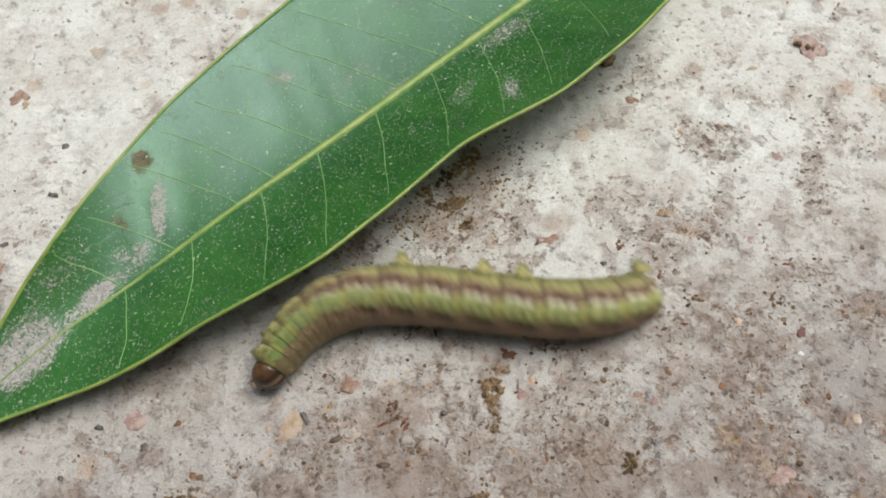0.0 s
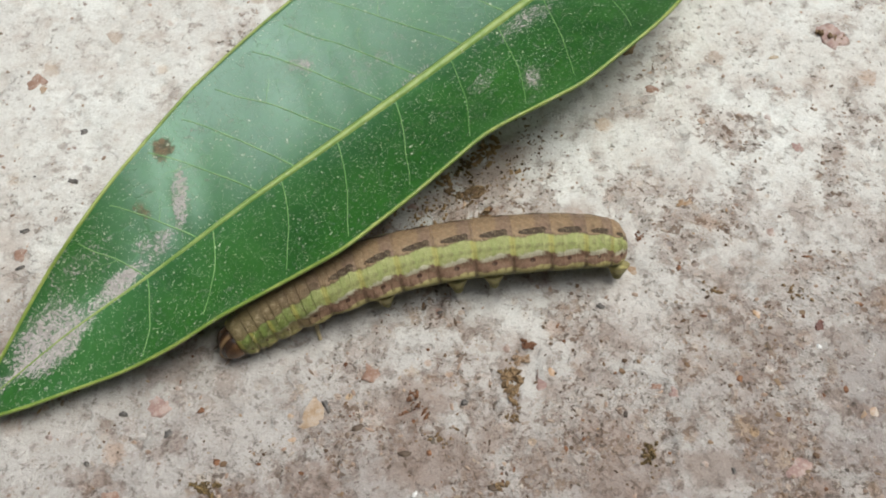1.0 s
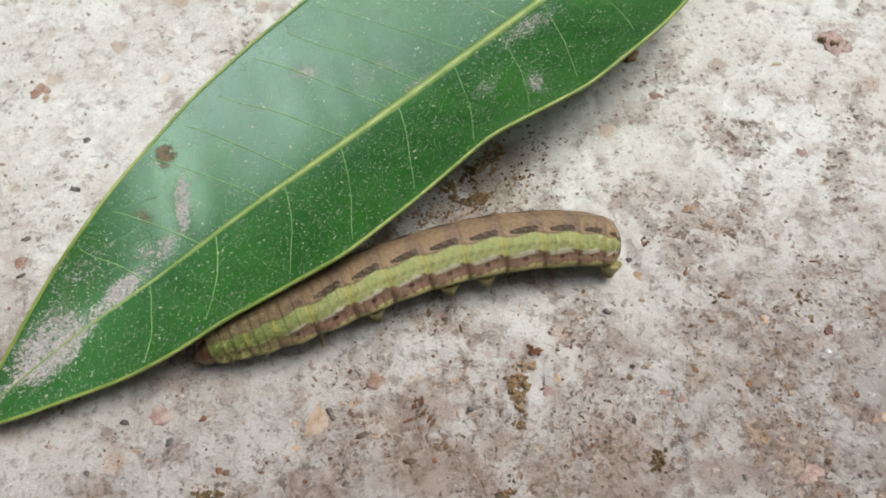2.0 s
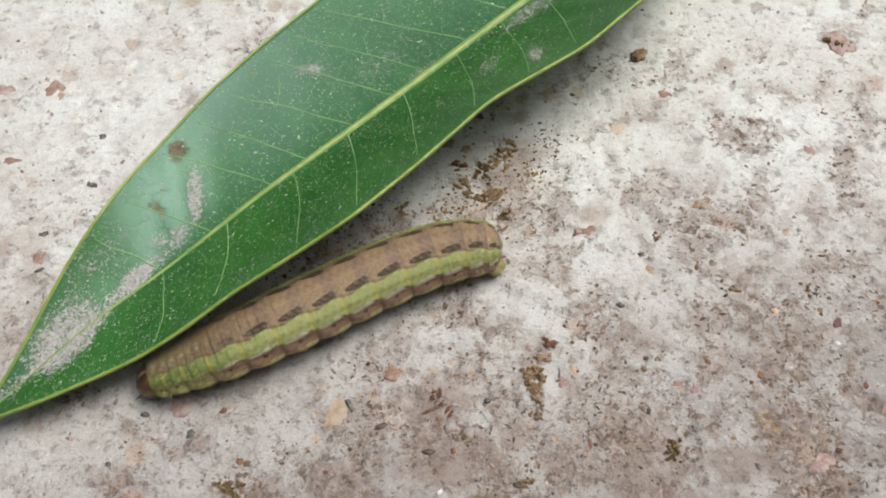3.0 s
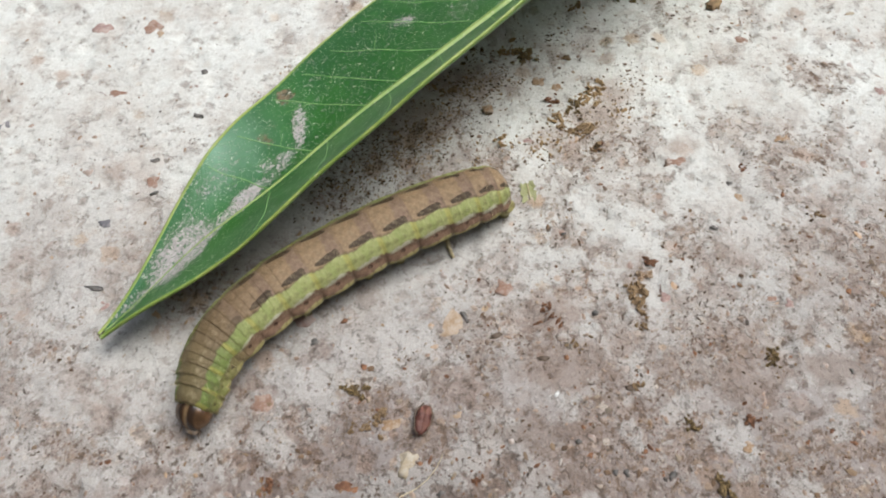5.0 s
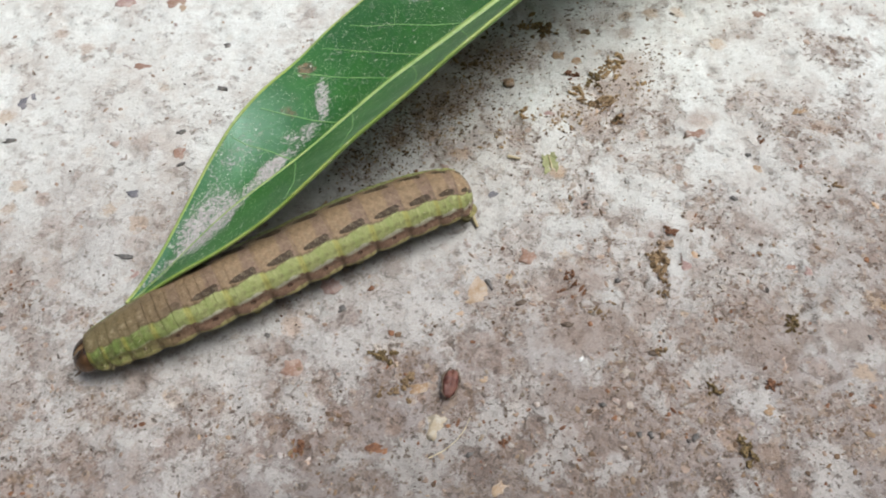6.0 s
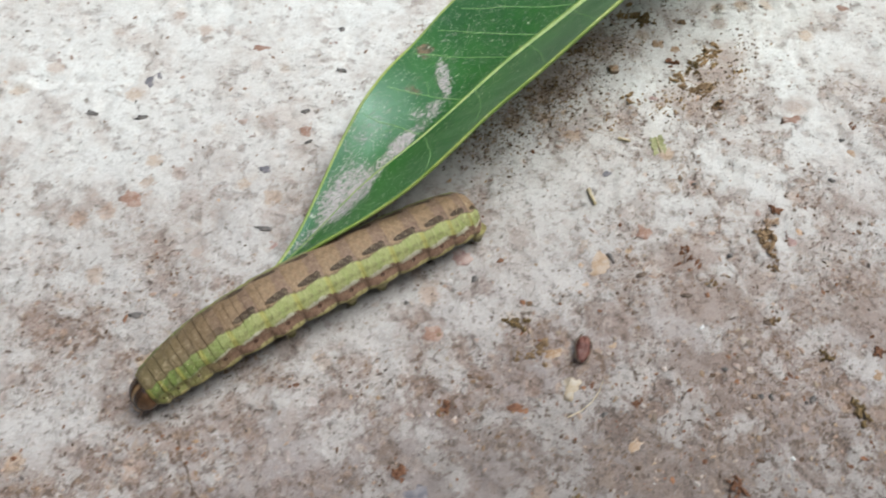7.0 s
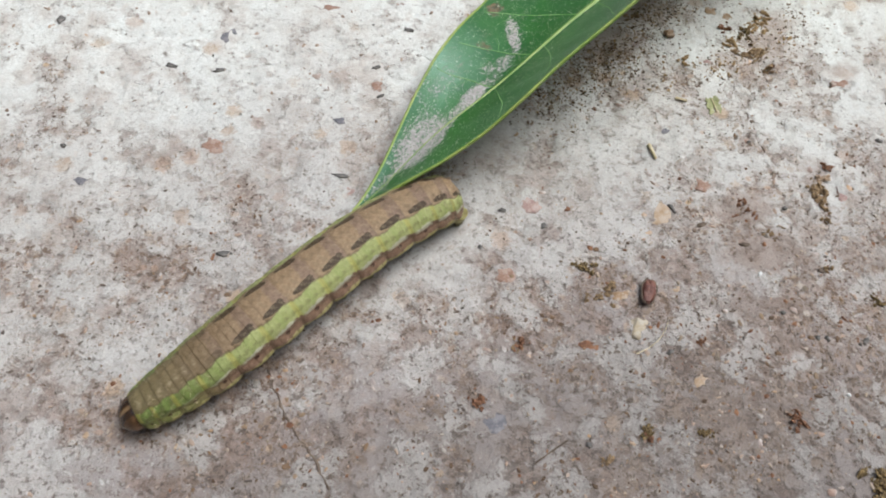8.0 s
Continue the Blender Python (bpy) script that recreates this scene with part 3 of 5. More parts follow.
STAINS_WEST = ((-1.9, 33.3, 1.8, 1.5, 0.55), (22.3, 33.7, 1.5, 1.3, 0.4), (-66.4, 26.5, 1.9, 1.4, 0.5), (-53.8, 20.8, 2.0, 1.9, 0.45), (-48.1, 20.6, 3.4, 1.9, 0.45),
               (-43.4, 29.4, 1.9, 1.8, 0.45), (-67.4, 15.6, 3.4, 2.0, 0.4), (-55.1, 35.5, 1.4, 2.6, 0.35), (-7.2, 6.2, 3.0, 1.9, 0.5), (-4.9, 3.1, 3.2, 1.6, 0.5),
               (-20.9, 7.0, 1.4, 1.3, 0.5), (-9.8, -2.7, 3.9, 2.8, 0.45), (-13.9, 1.0, 1.9, 1.2, 0.35),
               (0.5, 35.6, 2.8, 2.0, 0.66), (-4.5, 33.4, 2.4, 1.7, 0.55), (-12.0, 39.5, 4.2, 2.2, 0.7), (-17.5, 35.5, 4.2, 2.4, 0.7), (2.3, 38.4, 2.2, 1.7, 0.66))


def stain_at(x, y):
    """Brown stains of their own shapes, soaked into the skin."""
    total = np.zeros_like(x)
    wx, wy = x + 1.6 * (fbm(x / 2.2, y / 2.2, 71, 3) - 0.5), y + 1.6 * (fbm(x / 2.2, y / 2.2, 83, 3) - 0.5)
    for cx, cy, rx, ry, k in STAINS_EAST + STAINS_WEST:
        total = np.maximum(total, k * np.exp(-0.5 * (((wx - cx) / rx) ** 2 + ((wy - cy) / ry) ** 2)))
    return total


def soil_at(x, y):
    """Earth lying in a belt that ran beside the leaf, in plan millimetres."""
    along, across = (x + 26) * 0.735 + (y - 24.5) * 0.678, -(x + 26) * 0.678 + (y - 24.5) * 0.735
    belt = np.exp(-((across - 0.2) / 3.4) ** 2) * smooth(-4, 8, along) * (0.30 + 0.60 * smooth(34, 18, along)) * smooth(46, 38, along)
    for cx, cy, r in ((-5.6, 32.2, 1.9), (-3.1, 33.4, 2.0), (-0.5, 35.2, 1.9), (2.0, 37.6, 1.8), (3.6, 39.8, 1.5)):
        belt = np.maximum(0.90 * belt, 0.45 * np.exp(-((x - cx) ** 2 + (y - cy) ** 2) / (2 * r * r)))
    return np.clip(belt * (0.25 + 0.30 * smooth(26, 16, along) + 0.95 * fbm(x / 3.0, y / 3.0, 21, 3)), 0, 1)


def ground_height(x, y):
    """Relief of the sheet in millimetres."""
    h = 0.55 * (fbm(x / 13.0, y / 13.0, 5, 3) - 0.5) + 0.30 * (fbm(x / 2.6, y / 2.6, 8, 3) - 0.5)
    pit = smooth(0.66, 0.80, fbm(x / 1.9, y / 1.9, 13, 2))
    return h + 0.12 * (fbm(x / 0.8, y / 0.8, 31, 2) - 0.5) - 0.28 * pit - 0.10 * wear_at(x, y)


MAPS = {}


def build_ground():
    step, out = 0.34, 0.34 * 1.5 ** np.arange(1, 33)
    def axis(lo, hi):
        core = np.arange(lo, hi, step)
        return np.concatenate([(lo - np.cumsum(out))[::-1], core, core[-1] + np.cumsum(out)])
    xs, ys = axis(-86, 52), axis(-18, 72)
    gx, gy = np.meshgrid(xs, ys, indexing="ij")
    near = smooth(120, 95, np.abs(gx + 17)) * smooth(100, 70, np.abs(gy - 27))
    z = ground_height(gx, gy) * near
    verts = np.stack([gx, gy, z], -1).reshape(-1, 3) * MM
    nx, ny = gx.shape
    k = (np.arange(nx - 1)[:, None] * ny + np.arange(ny - 1)[None, :]).reshape(-1)
    faces = np.stack([k, k + ny, k + ny + 1, k + 1], 1)
    me = bpy.data.meshes.new("ground")
    me.from_pydata(verts.tolist(), [], faces.tolist())
    me.materials.append(M_CONCRETE)
    me.polygons.foreach_set("use_smooth", [True] * len(me.polygons))
    # the maps run out into even, lightly worn concrete
    wear = wear_at(gx, gy) * near + 0.2 * (1 - near)
    shade_dirt = shade_dirt_at(gx, gy) * near + 0.4 * (1 - near)
    soil = soil_at(gx, gy) * near
    for key, value in (("wear", wear), ("shade_dirt", shade_dirt), ("soil", soil), ("stain", stain_at(gx, gy) * near)):
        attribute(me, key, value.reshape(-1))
    me.update()
    MAPS.update(wear=wear, soil=soil, shade_dirt=shade_dirt, height=z, xs=xs, ys=ys)
    ob = new("ground", me)
    return tagged(ob, "pale weathered concrete slab, stained brown and strewn with grit", "concrete", kind="structure")


ground = build_ground()


def build_unseen_walls():
    """Plain walls out of view, added to block sky light and close the place."""
    n = Nodes("unseen_wall_dull", 0.9, 0.2)
    co = n.coords()
    col = n.mix(n.step(n.noise(co, 3, 6), 0.35, 0.65), (0.12, 0.12, 0.10), (0.18, 0.17, 0.15))
    mat = n.done(n.mix(n.math("MULTIPLY", n.noise(co, 40, 5), 0.4), col, (0.08, 0.085, 0.07)))
    far, thick = 1.6, 0.15
    for name, cx, cy, lx, ly, high in (("wall_north", 0, far + thick / 2, 2 * far + 2 * thick, thick, 1.3), ("wall_south", 0, -0.75 - thick / 2, 2 * far + 2 * thick, thick, 2.4), ("wall_east", far + thick / 2, 0.425, thick, 2.35, 1.05), ("wall_west", -far - thick / 2, 0.425, thick, 2.35, 2.3)):
        bm = bmesh.new()
        bmesh.ops.create_cube(bm, size=1.0)
        for v in bm.verts:
            v.co = (v.co.x * lx, v.co.y * ly, (v.co.z + 0.5) * high)
        bmesh.ops.bevel(bm, geom=list(bm.edges), offset=0.01, segments=2, affect="EDGES")
        me = bpy.data.meshes.new(name)
        bm.to_mesh(me)
        bm.free()
        me.materials.append(mat)
        ob = new(name, me)
        ob.location = (cx, cy, -0.002)
        tagged(ob, "plain dull unseen wall, added to block low sky light", "wall", kind="structure")


build_unseen_walls()


def ground_map(name, x, y):
    """Value of one of the ground's maps at a place, in plan millimetres."""
    xs, ys, m = MAPS["xs"], MAPS["ys"], MAPS[name]
    i, j = int(np.searchsorted(xs, x)) - 1, int(np.searchsorted(ys, y)) - 1
    u, v = (x - xs[i]) / (xs[i + 1] - xs[i]), (y - ys[j]) / (ys[j + 1] - ys[j])
    return float((m[i, j] * (1 - v) + m[i, j + 1] * v) * (1 - u) + (m[i + 1, j] * (1 - v) + m[i + 1, j + 1] * v) * u)


def rest(x, y):
    return ground_map("height", x, y)


# ---- leaf ----
LEAF_U = np.array([0, 4, 8, 12, 16, 20, 25, 30, 37, 45, 54, 63, 70, 77, 83, 87, 90])
LEAF_L = np.array([0.1, 1.0, 2.6, 3.95, 4.9, 6.6, 8.8, 10.3, 11.7, 13.3, 13.8, 12.6, 10.6, 7.5, 4.0, 1.8, 0.6])
LEAF_R = np.array([0.2, 2.7, 4.15, 6.0, 7.45, 8.2, 9.6, 11.05, 11.1, 10.8, 12.9, 12.9, 11.6, 8.0, 4.2, 1.8, 0.6])
RISE_L = np.array([0.15, 1.2, 2.5, 4.0, 5.4, 5.6, 5.1, 5.4, 5.5, 5.1, 4.8, 4.8, 4.6, 4.2, 3.6, 3.2, 3.0])
RISE_R = np.array([0.15, 1.1, 1.1, 1.8, 3.0, 3.9, 4.8, 5.95, 6.2, 6.6, 7.2, 7.6, 6.8, 5.4, 4.2, 3.4, 3.0])
LEAF_LEN = 90.0


def station(u, values):
    """A smooth run through the stations of the leaf."""
    total, weight = 0.0, 0.0
    for k in (-2, -1, 0, 1, 2):
        w = math.exp(-0.5 * k * k / 1.5)
        total = total + w * np.interp(np.clip(u + k * 0.9, 0, LEAF_LEN), LEAF_U, values)
        weight += w
    return total / weight


def leaf_mid(u):
    return -0.35 * np.exp(-((u - 38.0) / 18.0) ** 2)


def leaf_surface(u, k):
    """A point of the blade in its own millimetres; u from the tip, k from -1 (right margin) to 1 (left margin)."""
    mid, left, right = leaf_mid(u), station(u, LEAF_L), station(u, LEAF_R)
    v = np.where(k > 0, mid + (left - mid) * k, mid + (right + mid) * k)
    spine = 0.15 + 1.25 * smooth(0, 12, u) + 0.75 * smooth(16, 30, u) + 0.8 * smooth(68, 90, u)
    a = np.abs(k)
    z = spine + np.where(k > 0, (station(u, RISE_L) - spine) * a ** 1.5, (station(u, RISE_R) - spine) * a ** 1.5)
    # lamina puckers slightly between the side veins
    z = z + 0.045 * np.sin((u - 5.0 * a) * 2 * math.pi / 5.6 + 3 * np.sin(u * 0.3)) * a * (1 - a) * 4 * smooth(4, 14, u)
    return np.stack([u, v, z], -1) * MM


def leaf_marks(u, v):
    def spot(cu, cv, ru, rv, k=1.0, turn=0.0):
        c, s = math.cos(turn), math.sin(turn)
        du, dv = (u - cu) * c + (v - cv) * s, -(u - cu) * s + (v - cv) * c
        return k * np.exp(-((du / ru) ** 2 + (dv / rv) ** 2))
    def patch(cu, cv, ru, rv, k=1.0, turn=0.0):
        return k * np.exp(-(-np.log(np.maximum(spot(cu, cv, ru, rv, 1.0, turn), 1e-9))) ** 2)
    dust = patch(9.2, 0.2, 3.3, 2.0, 1.0, 0.10) + spot(7.2, 0.3, 1.6, 1.3, 0.5) + spot(4.2, 0.1, 2.4, 0.45, 0.62) + patch(15.2, 0.65, 2.2, 0.75, 0.92, 0.15)
    dust = dust - spot(11.6, -1.6, 0.9, 0.6, 0.9) + patch(23.6, 3.6, 2.3, 0.60, 0.90, 0.92) + spot(20.6, 1.6, 1.3, 0.55, 0.72, 0.25) + spot(18.9, 2.0, 0.7, 0.5, 0.6)
    dust = dust + spot(39.0, 7.3, 1.4, 0.62, 0.72, -0.5) + spot(52.7, -8.4, 1.9, 0.8, 0.62, 0.9) + spot(58.5, -1.8, 3.0, 1.2, 0.50) + spot(46.5, 0.3, 1.6, 0.5, 0.55) + spot(50.0, -5.0, 2.4, 1.0, 0.32, 0.5) + spot(44.0, 3.6, 3.0, 1.4, 0.28)
    dust = dust + spot(14.0, 3.2, 3.2, 1.0, 0.30) + spot(56, 8, 4, 2, 0.3) + spot(17.5, 0.9, 2.2, 0.5, 0.45)
    brown = spot(25.0, 7.4, 1.0, 0.95, 0.95) + spot(24.0, 6.2, 0.6, 0.9, 0.42) + spot(20.4, 4.4, 0.9, 0.7, 0.55) + spot(21.9, 4.9, 0.6, 0.6, 0.50) + spot(20.5, 3.5, 0.6, 0.5, 0.5) + spot(40.0, 8.6, 0.9, 0.8, 0.2)
    brown = brown + spot(17.4, 4.9, 0.9, 0.5, 0.40) + spot(0.0, 0.0, 0.6, 0.6, 1.0)
    return np.clip(dust, 0, 1), np.clip(brown, 0, 1)


def build_leaf():
    leaf = new("leaf")
    tagged(leaf, "long glossy dark green leaf, dusty and brown-spotted, lying on the concrete", "leaf")
    us = np.concatenate([np.linspace(0, 70, 200), np.linspace(70.6, LEAF_LEN, 36)])
    ks = np.linspace(-1, 1, 73)
    gu, gk = np.meshgrid(us, ks, indexing="ij")
    top = leaf_surface(gu, gk)
    du = leaf_surface(gu + 0.05, gk) - top
    dk = leaf_surface(gu, np.clip(gk + 0.01, -1, 1)) - leaf_surface(gu, np.clip(gk - 0.01, -1, 1))
    nor = np.cross(du, dk)
    nor /= np.linalg.norm(nor, axis=-1, keepdims=True) + 1e-12
    low = top - nor * 0.28 * MM
    nu, nv = gu.shape
    verts = np.concatenate([top.reshape(-1, 3), low.reshape(-1, 3)])
    f = np.array(grid_faces(nu, nv))
    count = nu * nv
    faces = [tuple(q) for q in f] + [tuple(q[::-1] + count) for q in f]
    rim = [i * nv for i in range(nu)] + [(nu - 1) * nv + j for j in range(1, nv)] + [i * nv + nv - 1 for i in range(nu - 2, -1, -1)] + [j for j in range(nv - 2, 0, -1)]
    for p, q in zip(rim, rim[1:] + rim[:1]):
        faces.append((p, p + count, q + count, q))
    me = mesh_of("blade", verts, faces, M_LEAF)
    dust, brown = leaf_marks(gu, top[..., 1] / MM)
    zero = np.zeros(count)
    attribute(me, "dust", np.concatenate([dust.reshape(-1), zero]))
    attribute(me, "brown", np.concatenate([brown.reshape(-1), zero]))
    attribute(me, "side", np.concatenate([zero, zero + 1]))
    part("blade", me, leaf)

    def on(u, k, up):
        p = leaf_surface(np.array([float(u)]), np.array([float(k)]))[0]
        return (p[0], p[1], p[2] + up * MM)
    us = np.linspace(0.6, LEAF_LEN - 0.5, 110)
    rad = 0.07 + 0.39 * smooth(4, 50, us)
    part("midrib", tube_mesh("midrib", [on(u, 0, -0.25 * r) for u, r in zip(us, rad)], rad * MM, M_MIDRIB), leaf, "pale yellow-green midrib")
    for name, k in (("left_margin", 1), ("right_margin", -1)):
        us = np.linspace(0.1, LEAF_LEN - 0.3, 150)
        part("margin", tube_mesh(name, [on(u, k, -0.1) for u in us], np.full(150, 0.15 * MM), M_MARGIN), leaf, "thin yellow-green leaf margin")
    rng = random.Random(7)
    left = (17.6, 22.6, 28.9, 32.7, 38.0, 42.8, 47.0, 52.4, 58.0, 63.2, 69, 75, 81)
    right = (17.5, 24.0, 31.0, 37.0, 43.6, 50.3, 56.2, 62.0, 68.0, 74, 80)

    def vein(u0, k0, u1, k1, bow, thick, n=26):
        """A vein from one place of the blade to another, sinking into it at its end."""
        pts, radii = [], []
        phase = rng.uniform(0, 6)
        for i in range(n):
            q = i / (n - 1)
            u = u0 + (u1 - u0) * (q + bow * q * (1 - q)) + 0.10 * math.sin(9 * q + phase) * q
            k = k0 + (k1 - k0) * q + 0.008 * math.sin(13 * q + 2 * phase) * q
            r = thick * (1 - 0.40 * q)
            pts.append(on(max(1.0, u), k, -0.30 * r))
            radii.append(r * MM)
        part("vein", tube_mesh("vein", pts, radii, M_VEIN, 6), leaf)
    for side, starts in ((1, left), (-1, right)):
        for u in starts:
            reach = 0.86 + 0.08 * rng.random()
            width = float((station(np.array([u]), LEAF_L) if side > 0 else station(np.array([u]), LEAF_R))[0])
            end = u - width * rng.uniform(0.44, 0.58)
            vein(u, 0, end, side * reach, -0.25, 0.074 if side > 0 else 0.058)
            # twigs that run off to the next vein
            for q, way in () if side < 0 else ((rng.uniform(0.45, 0.75), rng.choice((-1, 1))),):
                ku = u + (end - u) * (q - 0.25 * q * (1 - q))
                vein(ku, side * reach * q, ku + way * rng.uniform(1.2, 2.4), side * min(0.94, reach * q + rng.uniform(0.12, 0.22)), 0.1, 0.028, 12)
    stalk = [on(LEAF_LEN - 1 + 2.2 * i, 0, 0) if i == 0 else (MM * (LEAF_LEN - 1 + 2.2 * i), 0, MM * (2.9 - 0.2 * i)) for i in range(9)]
    part("petiole", tube_mesh("petiole", stalk, [0.7 * MM] * 9, M_MIDRIB), leaf)
    return leaf


leaf = build_leaf()
LEAF_HOME = pose(-40.8 * MM, 14.3 * MM, 0, 0, 0, 41.6)
LEAF_SIZE = 0.975
LEAF_HUB = (-28 * MM, 32 * MM, 2 * MM)
leaf.matrix_basis = LEAF_HOME @ Matrix.Scale(LEAF_SIZE, 4)


# ---- caterpillar ----
BODY = 31.0
# lengths of the thirteen segments from the tail to the neck, in millimetres
SEGMENTS = (1.5, 1.9, 2.5, 2.75, 2.75, 2.75, 2.75, 2.75, 2.75, 2.5, 2.0, 1.5, 1.0)
STARTS = [sum(SEGMENTS[:k]) for k in range(len(SEGMENTS) + 1)]
# each segment is made of narrow rings: its number, and where the ring starts and ends
RINGS = [(k, STARTS[k] + SEGMENTS[k] * j / round(size / 0.75), STARTS[k] + SEGMENTS[k] * (j + 1) / round(size / 0.75))
         for k, size in enumerate(SEGMENTS) for j in range(round(size / 0.75))]


def girth(s):
    """Radius in millimetres; s is 0 at the tail's end and 1 at the head."""
    return float(np.interp(s, (0, 0.03, 0.08, 0.16, 0.30, 0.60, 0.76, 0.86, 0.93, 1.0), (1.55, 2.02, 2.34, 2.52, 2.62, 2.62, 2.44, 2.10, 1.76, 1.42)))


def ring_radius(x, deg):
    """Radius at x millimetres from the tail's end and an angle from the back: shallow folds, full lobes low on the flanks."""
    k = min(len(SEGMENTS) - 1, max(0, int(np.searchsorted(STARTS, x, side="right")) - 1))
    along = min(1.0, max(0.0, (x - STARTS[k]) / SEGMENTS[k]))
    t = 2 * along - 1
    fold = abs(math.sin(math.pi * along * round(SEGMENTS[k] / 0.75)))
    r = girth(x / BODY) * (1 - 0.018 * abs(t) ** 8 - 0.004 * (1 - fold) ** 2)
    if x < 1.9:
        r = girth(1.9 / BODY) * math.sqrt(max(0.0, 1 - ((1.9 - x) / 1.905) ** 2.3))
    if x > BODY * 0.92:
        r *= math.sqrt(max(0.15, 1 - 0.5 * ((x / BODY - 0.92) / 0.05) ** 2))
    lobe = 0.10 * math.exp(-((deg - 97) / 10) ** 2) * (1 - 0.9 * abs(t) ** 2.5)
    belly = 0.13 * float(smooth(100, 128, deg))
    # wrinkles that run across the folds
    r *= 1 + 0.007 * math.sin(0.21 * deg + 2.1 * x) + 0.006 * math.sin(0.13 * deg - 3.7 * x + 1.3 * k) + 0.004 * math.sin(0.5 * deg + 5.3 * x)
    return r * (1 + lobe - belly - 0.03 * math.exp(-((deg - 81) / 7) ** 2) + 0.022 * math.exp(-((deg - 58) / 12) ** 2))


def build_caterpillar():
    body = new("caterpillar")
    tagged(body, "plump caterpillar with a brown back and lime-green side stripes", "caterpillar")
    rings = []
    for i, (segment, lo, hi) in enumerate(RINGS):
        mid, half = (lo + hi) / 2, (hi - lo) * 0.70
        nu, nv = 13, 80
        verts, ang, along = [], [], []
        for j in range(nu):
            x = max(0.001, mid - half + 2 * half * j / (nu - 1)) - mid
            # the hidden ends tuck in under the neighbouring folds
            ahead, behind = (0.02, 0.045) if mid > 0.55 * BODY else ((0.2, 0.01) if mid < 0.15 * BODY else (0.03, 0.03))
            tuck = 1 - (ahead if x > 0 else behind) * max(0.0, abs(x) / (hi - lo) - 0.5)
            for m in range(nv):
                a = 2 * math.pi * m / nv
                deg = abs(math.degrees(a if a <= math.pi else a - 2 * math.pi))
                r = ring_radius(mid + x, deg) * tuck
                y, z = r * 1.02 * math.sin(a), max(r * 0.95 * math.cos(a), -0.80 * girth(mid / BODY) if r > 1.6 else -9)
                verts.append((x * MM, y * MM, z * MM))
                ang.append(deg)
                along.append((mid + x - STARTS[segment]) / SEGMENTS[segment])
        faces = grid_faces(nu, nv, True)
        faces.append(tuple(range(nv)))
        n = (nu - 1) * nv
        faces.append(tuple(range(n, n + nv))[::-1])
        me = mesh_of("body_ring", verts, faces, M_SKIN)
        attribute(me, "ang", ang)
        attribute(me, "along", along)
        attribute(me, "fore", [(mid + v[0] / MM) / BODY for v in verts])
        ring = part("body_ring", me, body)
        rings.append(ring)
        middle = (STARTS[segment] + STARTS[segment + 1]) / 2
        if not lo <= middle < hi - 1e-6:
            continue
        r = girth(mid / BODY)
        bristles(ring, segment, r, hi - lo)
        if segment in (0, 4, 5, 6, 7):
            leg = foot_mesh("proleg", r, 0.62, 1.25)
        elif segment in (10, 11, 12):
            leg = foot_mesh("leg", r, 0.30, 1.2)
        else:
            continue
        for side in (1, -1):
            ob = part("proleg" if segment < 9 else "leg", leg, ring, "stubby pale green proleg" if segment < 9 else "small jointed leg")
            ob.matrix_basis = pose((middle - mid) * MM, side * 0.50 * r * MM, -0.56 * r * MM, side * 12 if segment < 9 else -side * 14, 0, 0)
    head = head_part(body)
    return body, rings, head


BRISTLE = tube_mesh("bristle", [(0, 0, 0), (0.05 * MM, 0, 0.35 * MM), (0.14 * MM, 0, 0.68 * MM)], [0.014 * MM, 0.011 * MM, 0.005 * MM], M_STRAW, 4)


def bristles(ring, i, r, pitch):
    """Short fine hairs, thickest on the rings behind the head."""
    rng = random.Random(300 + i)
    for _ in range(9 if i > 9 else 2):
        a = rng.choice((-1, 1)) * rng.uniform(15, 112)
        hair = part("bristle", BRISTLE, ring)
        c, q = math.cos(radians(a)), math.sin(radians(a))
        k = 0.97 * r * MM
        size = rng.uniform(0.6, 1.3)
        hair.matrix_basis = pose(rng.uniform(-0.4, 0.4) * pitch * MM, k * q * 1.02, k * c * 0.95, -a, rng.uniform(-25, 25), 0) @ Matrix.Diagonal((size, size, size, 1))


def foot_mesh(name, r, width, length):
    verts, ang, along, nu, nv = [], [], [], 10, 16
    for j in range(nu):
        t = j / (nu - 1)
        k = width * (1.55 - 1.18 * t + 0.10 * math.exp(-((t - 0.90) / 0.09) ** 2))
        for m in range(nv):
            a = 2 * math.pi * m / nv
            verts.append((k * math.cos(a) * MM, k * math.sin(a) * MM, -t * length * MM))
            ang.append(96 + 14 * t)
            along.append(0.5 + 0.3 * math.cos(a))
    faces = grid_faces(nu, nv, True)
    n = (nu - 1) * nv
    faces.append(tuple(range(n, n + nv))[::-1])
    faces.append(tuple(range(nv)))
    me = mesh_of(name, verts, faces, M_SKIN)
    attribute(me, "ang", ang)
    attribute(me, "along", along)
    attribute(me, "fore", [0.5] * len(verts))
    return me


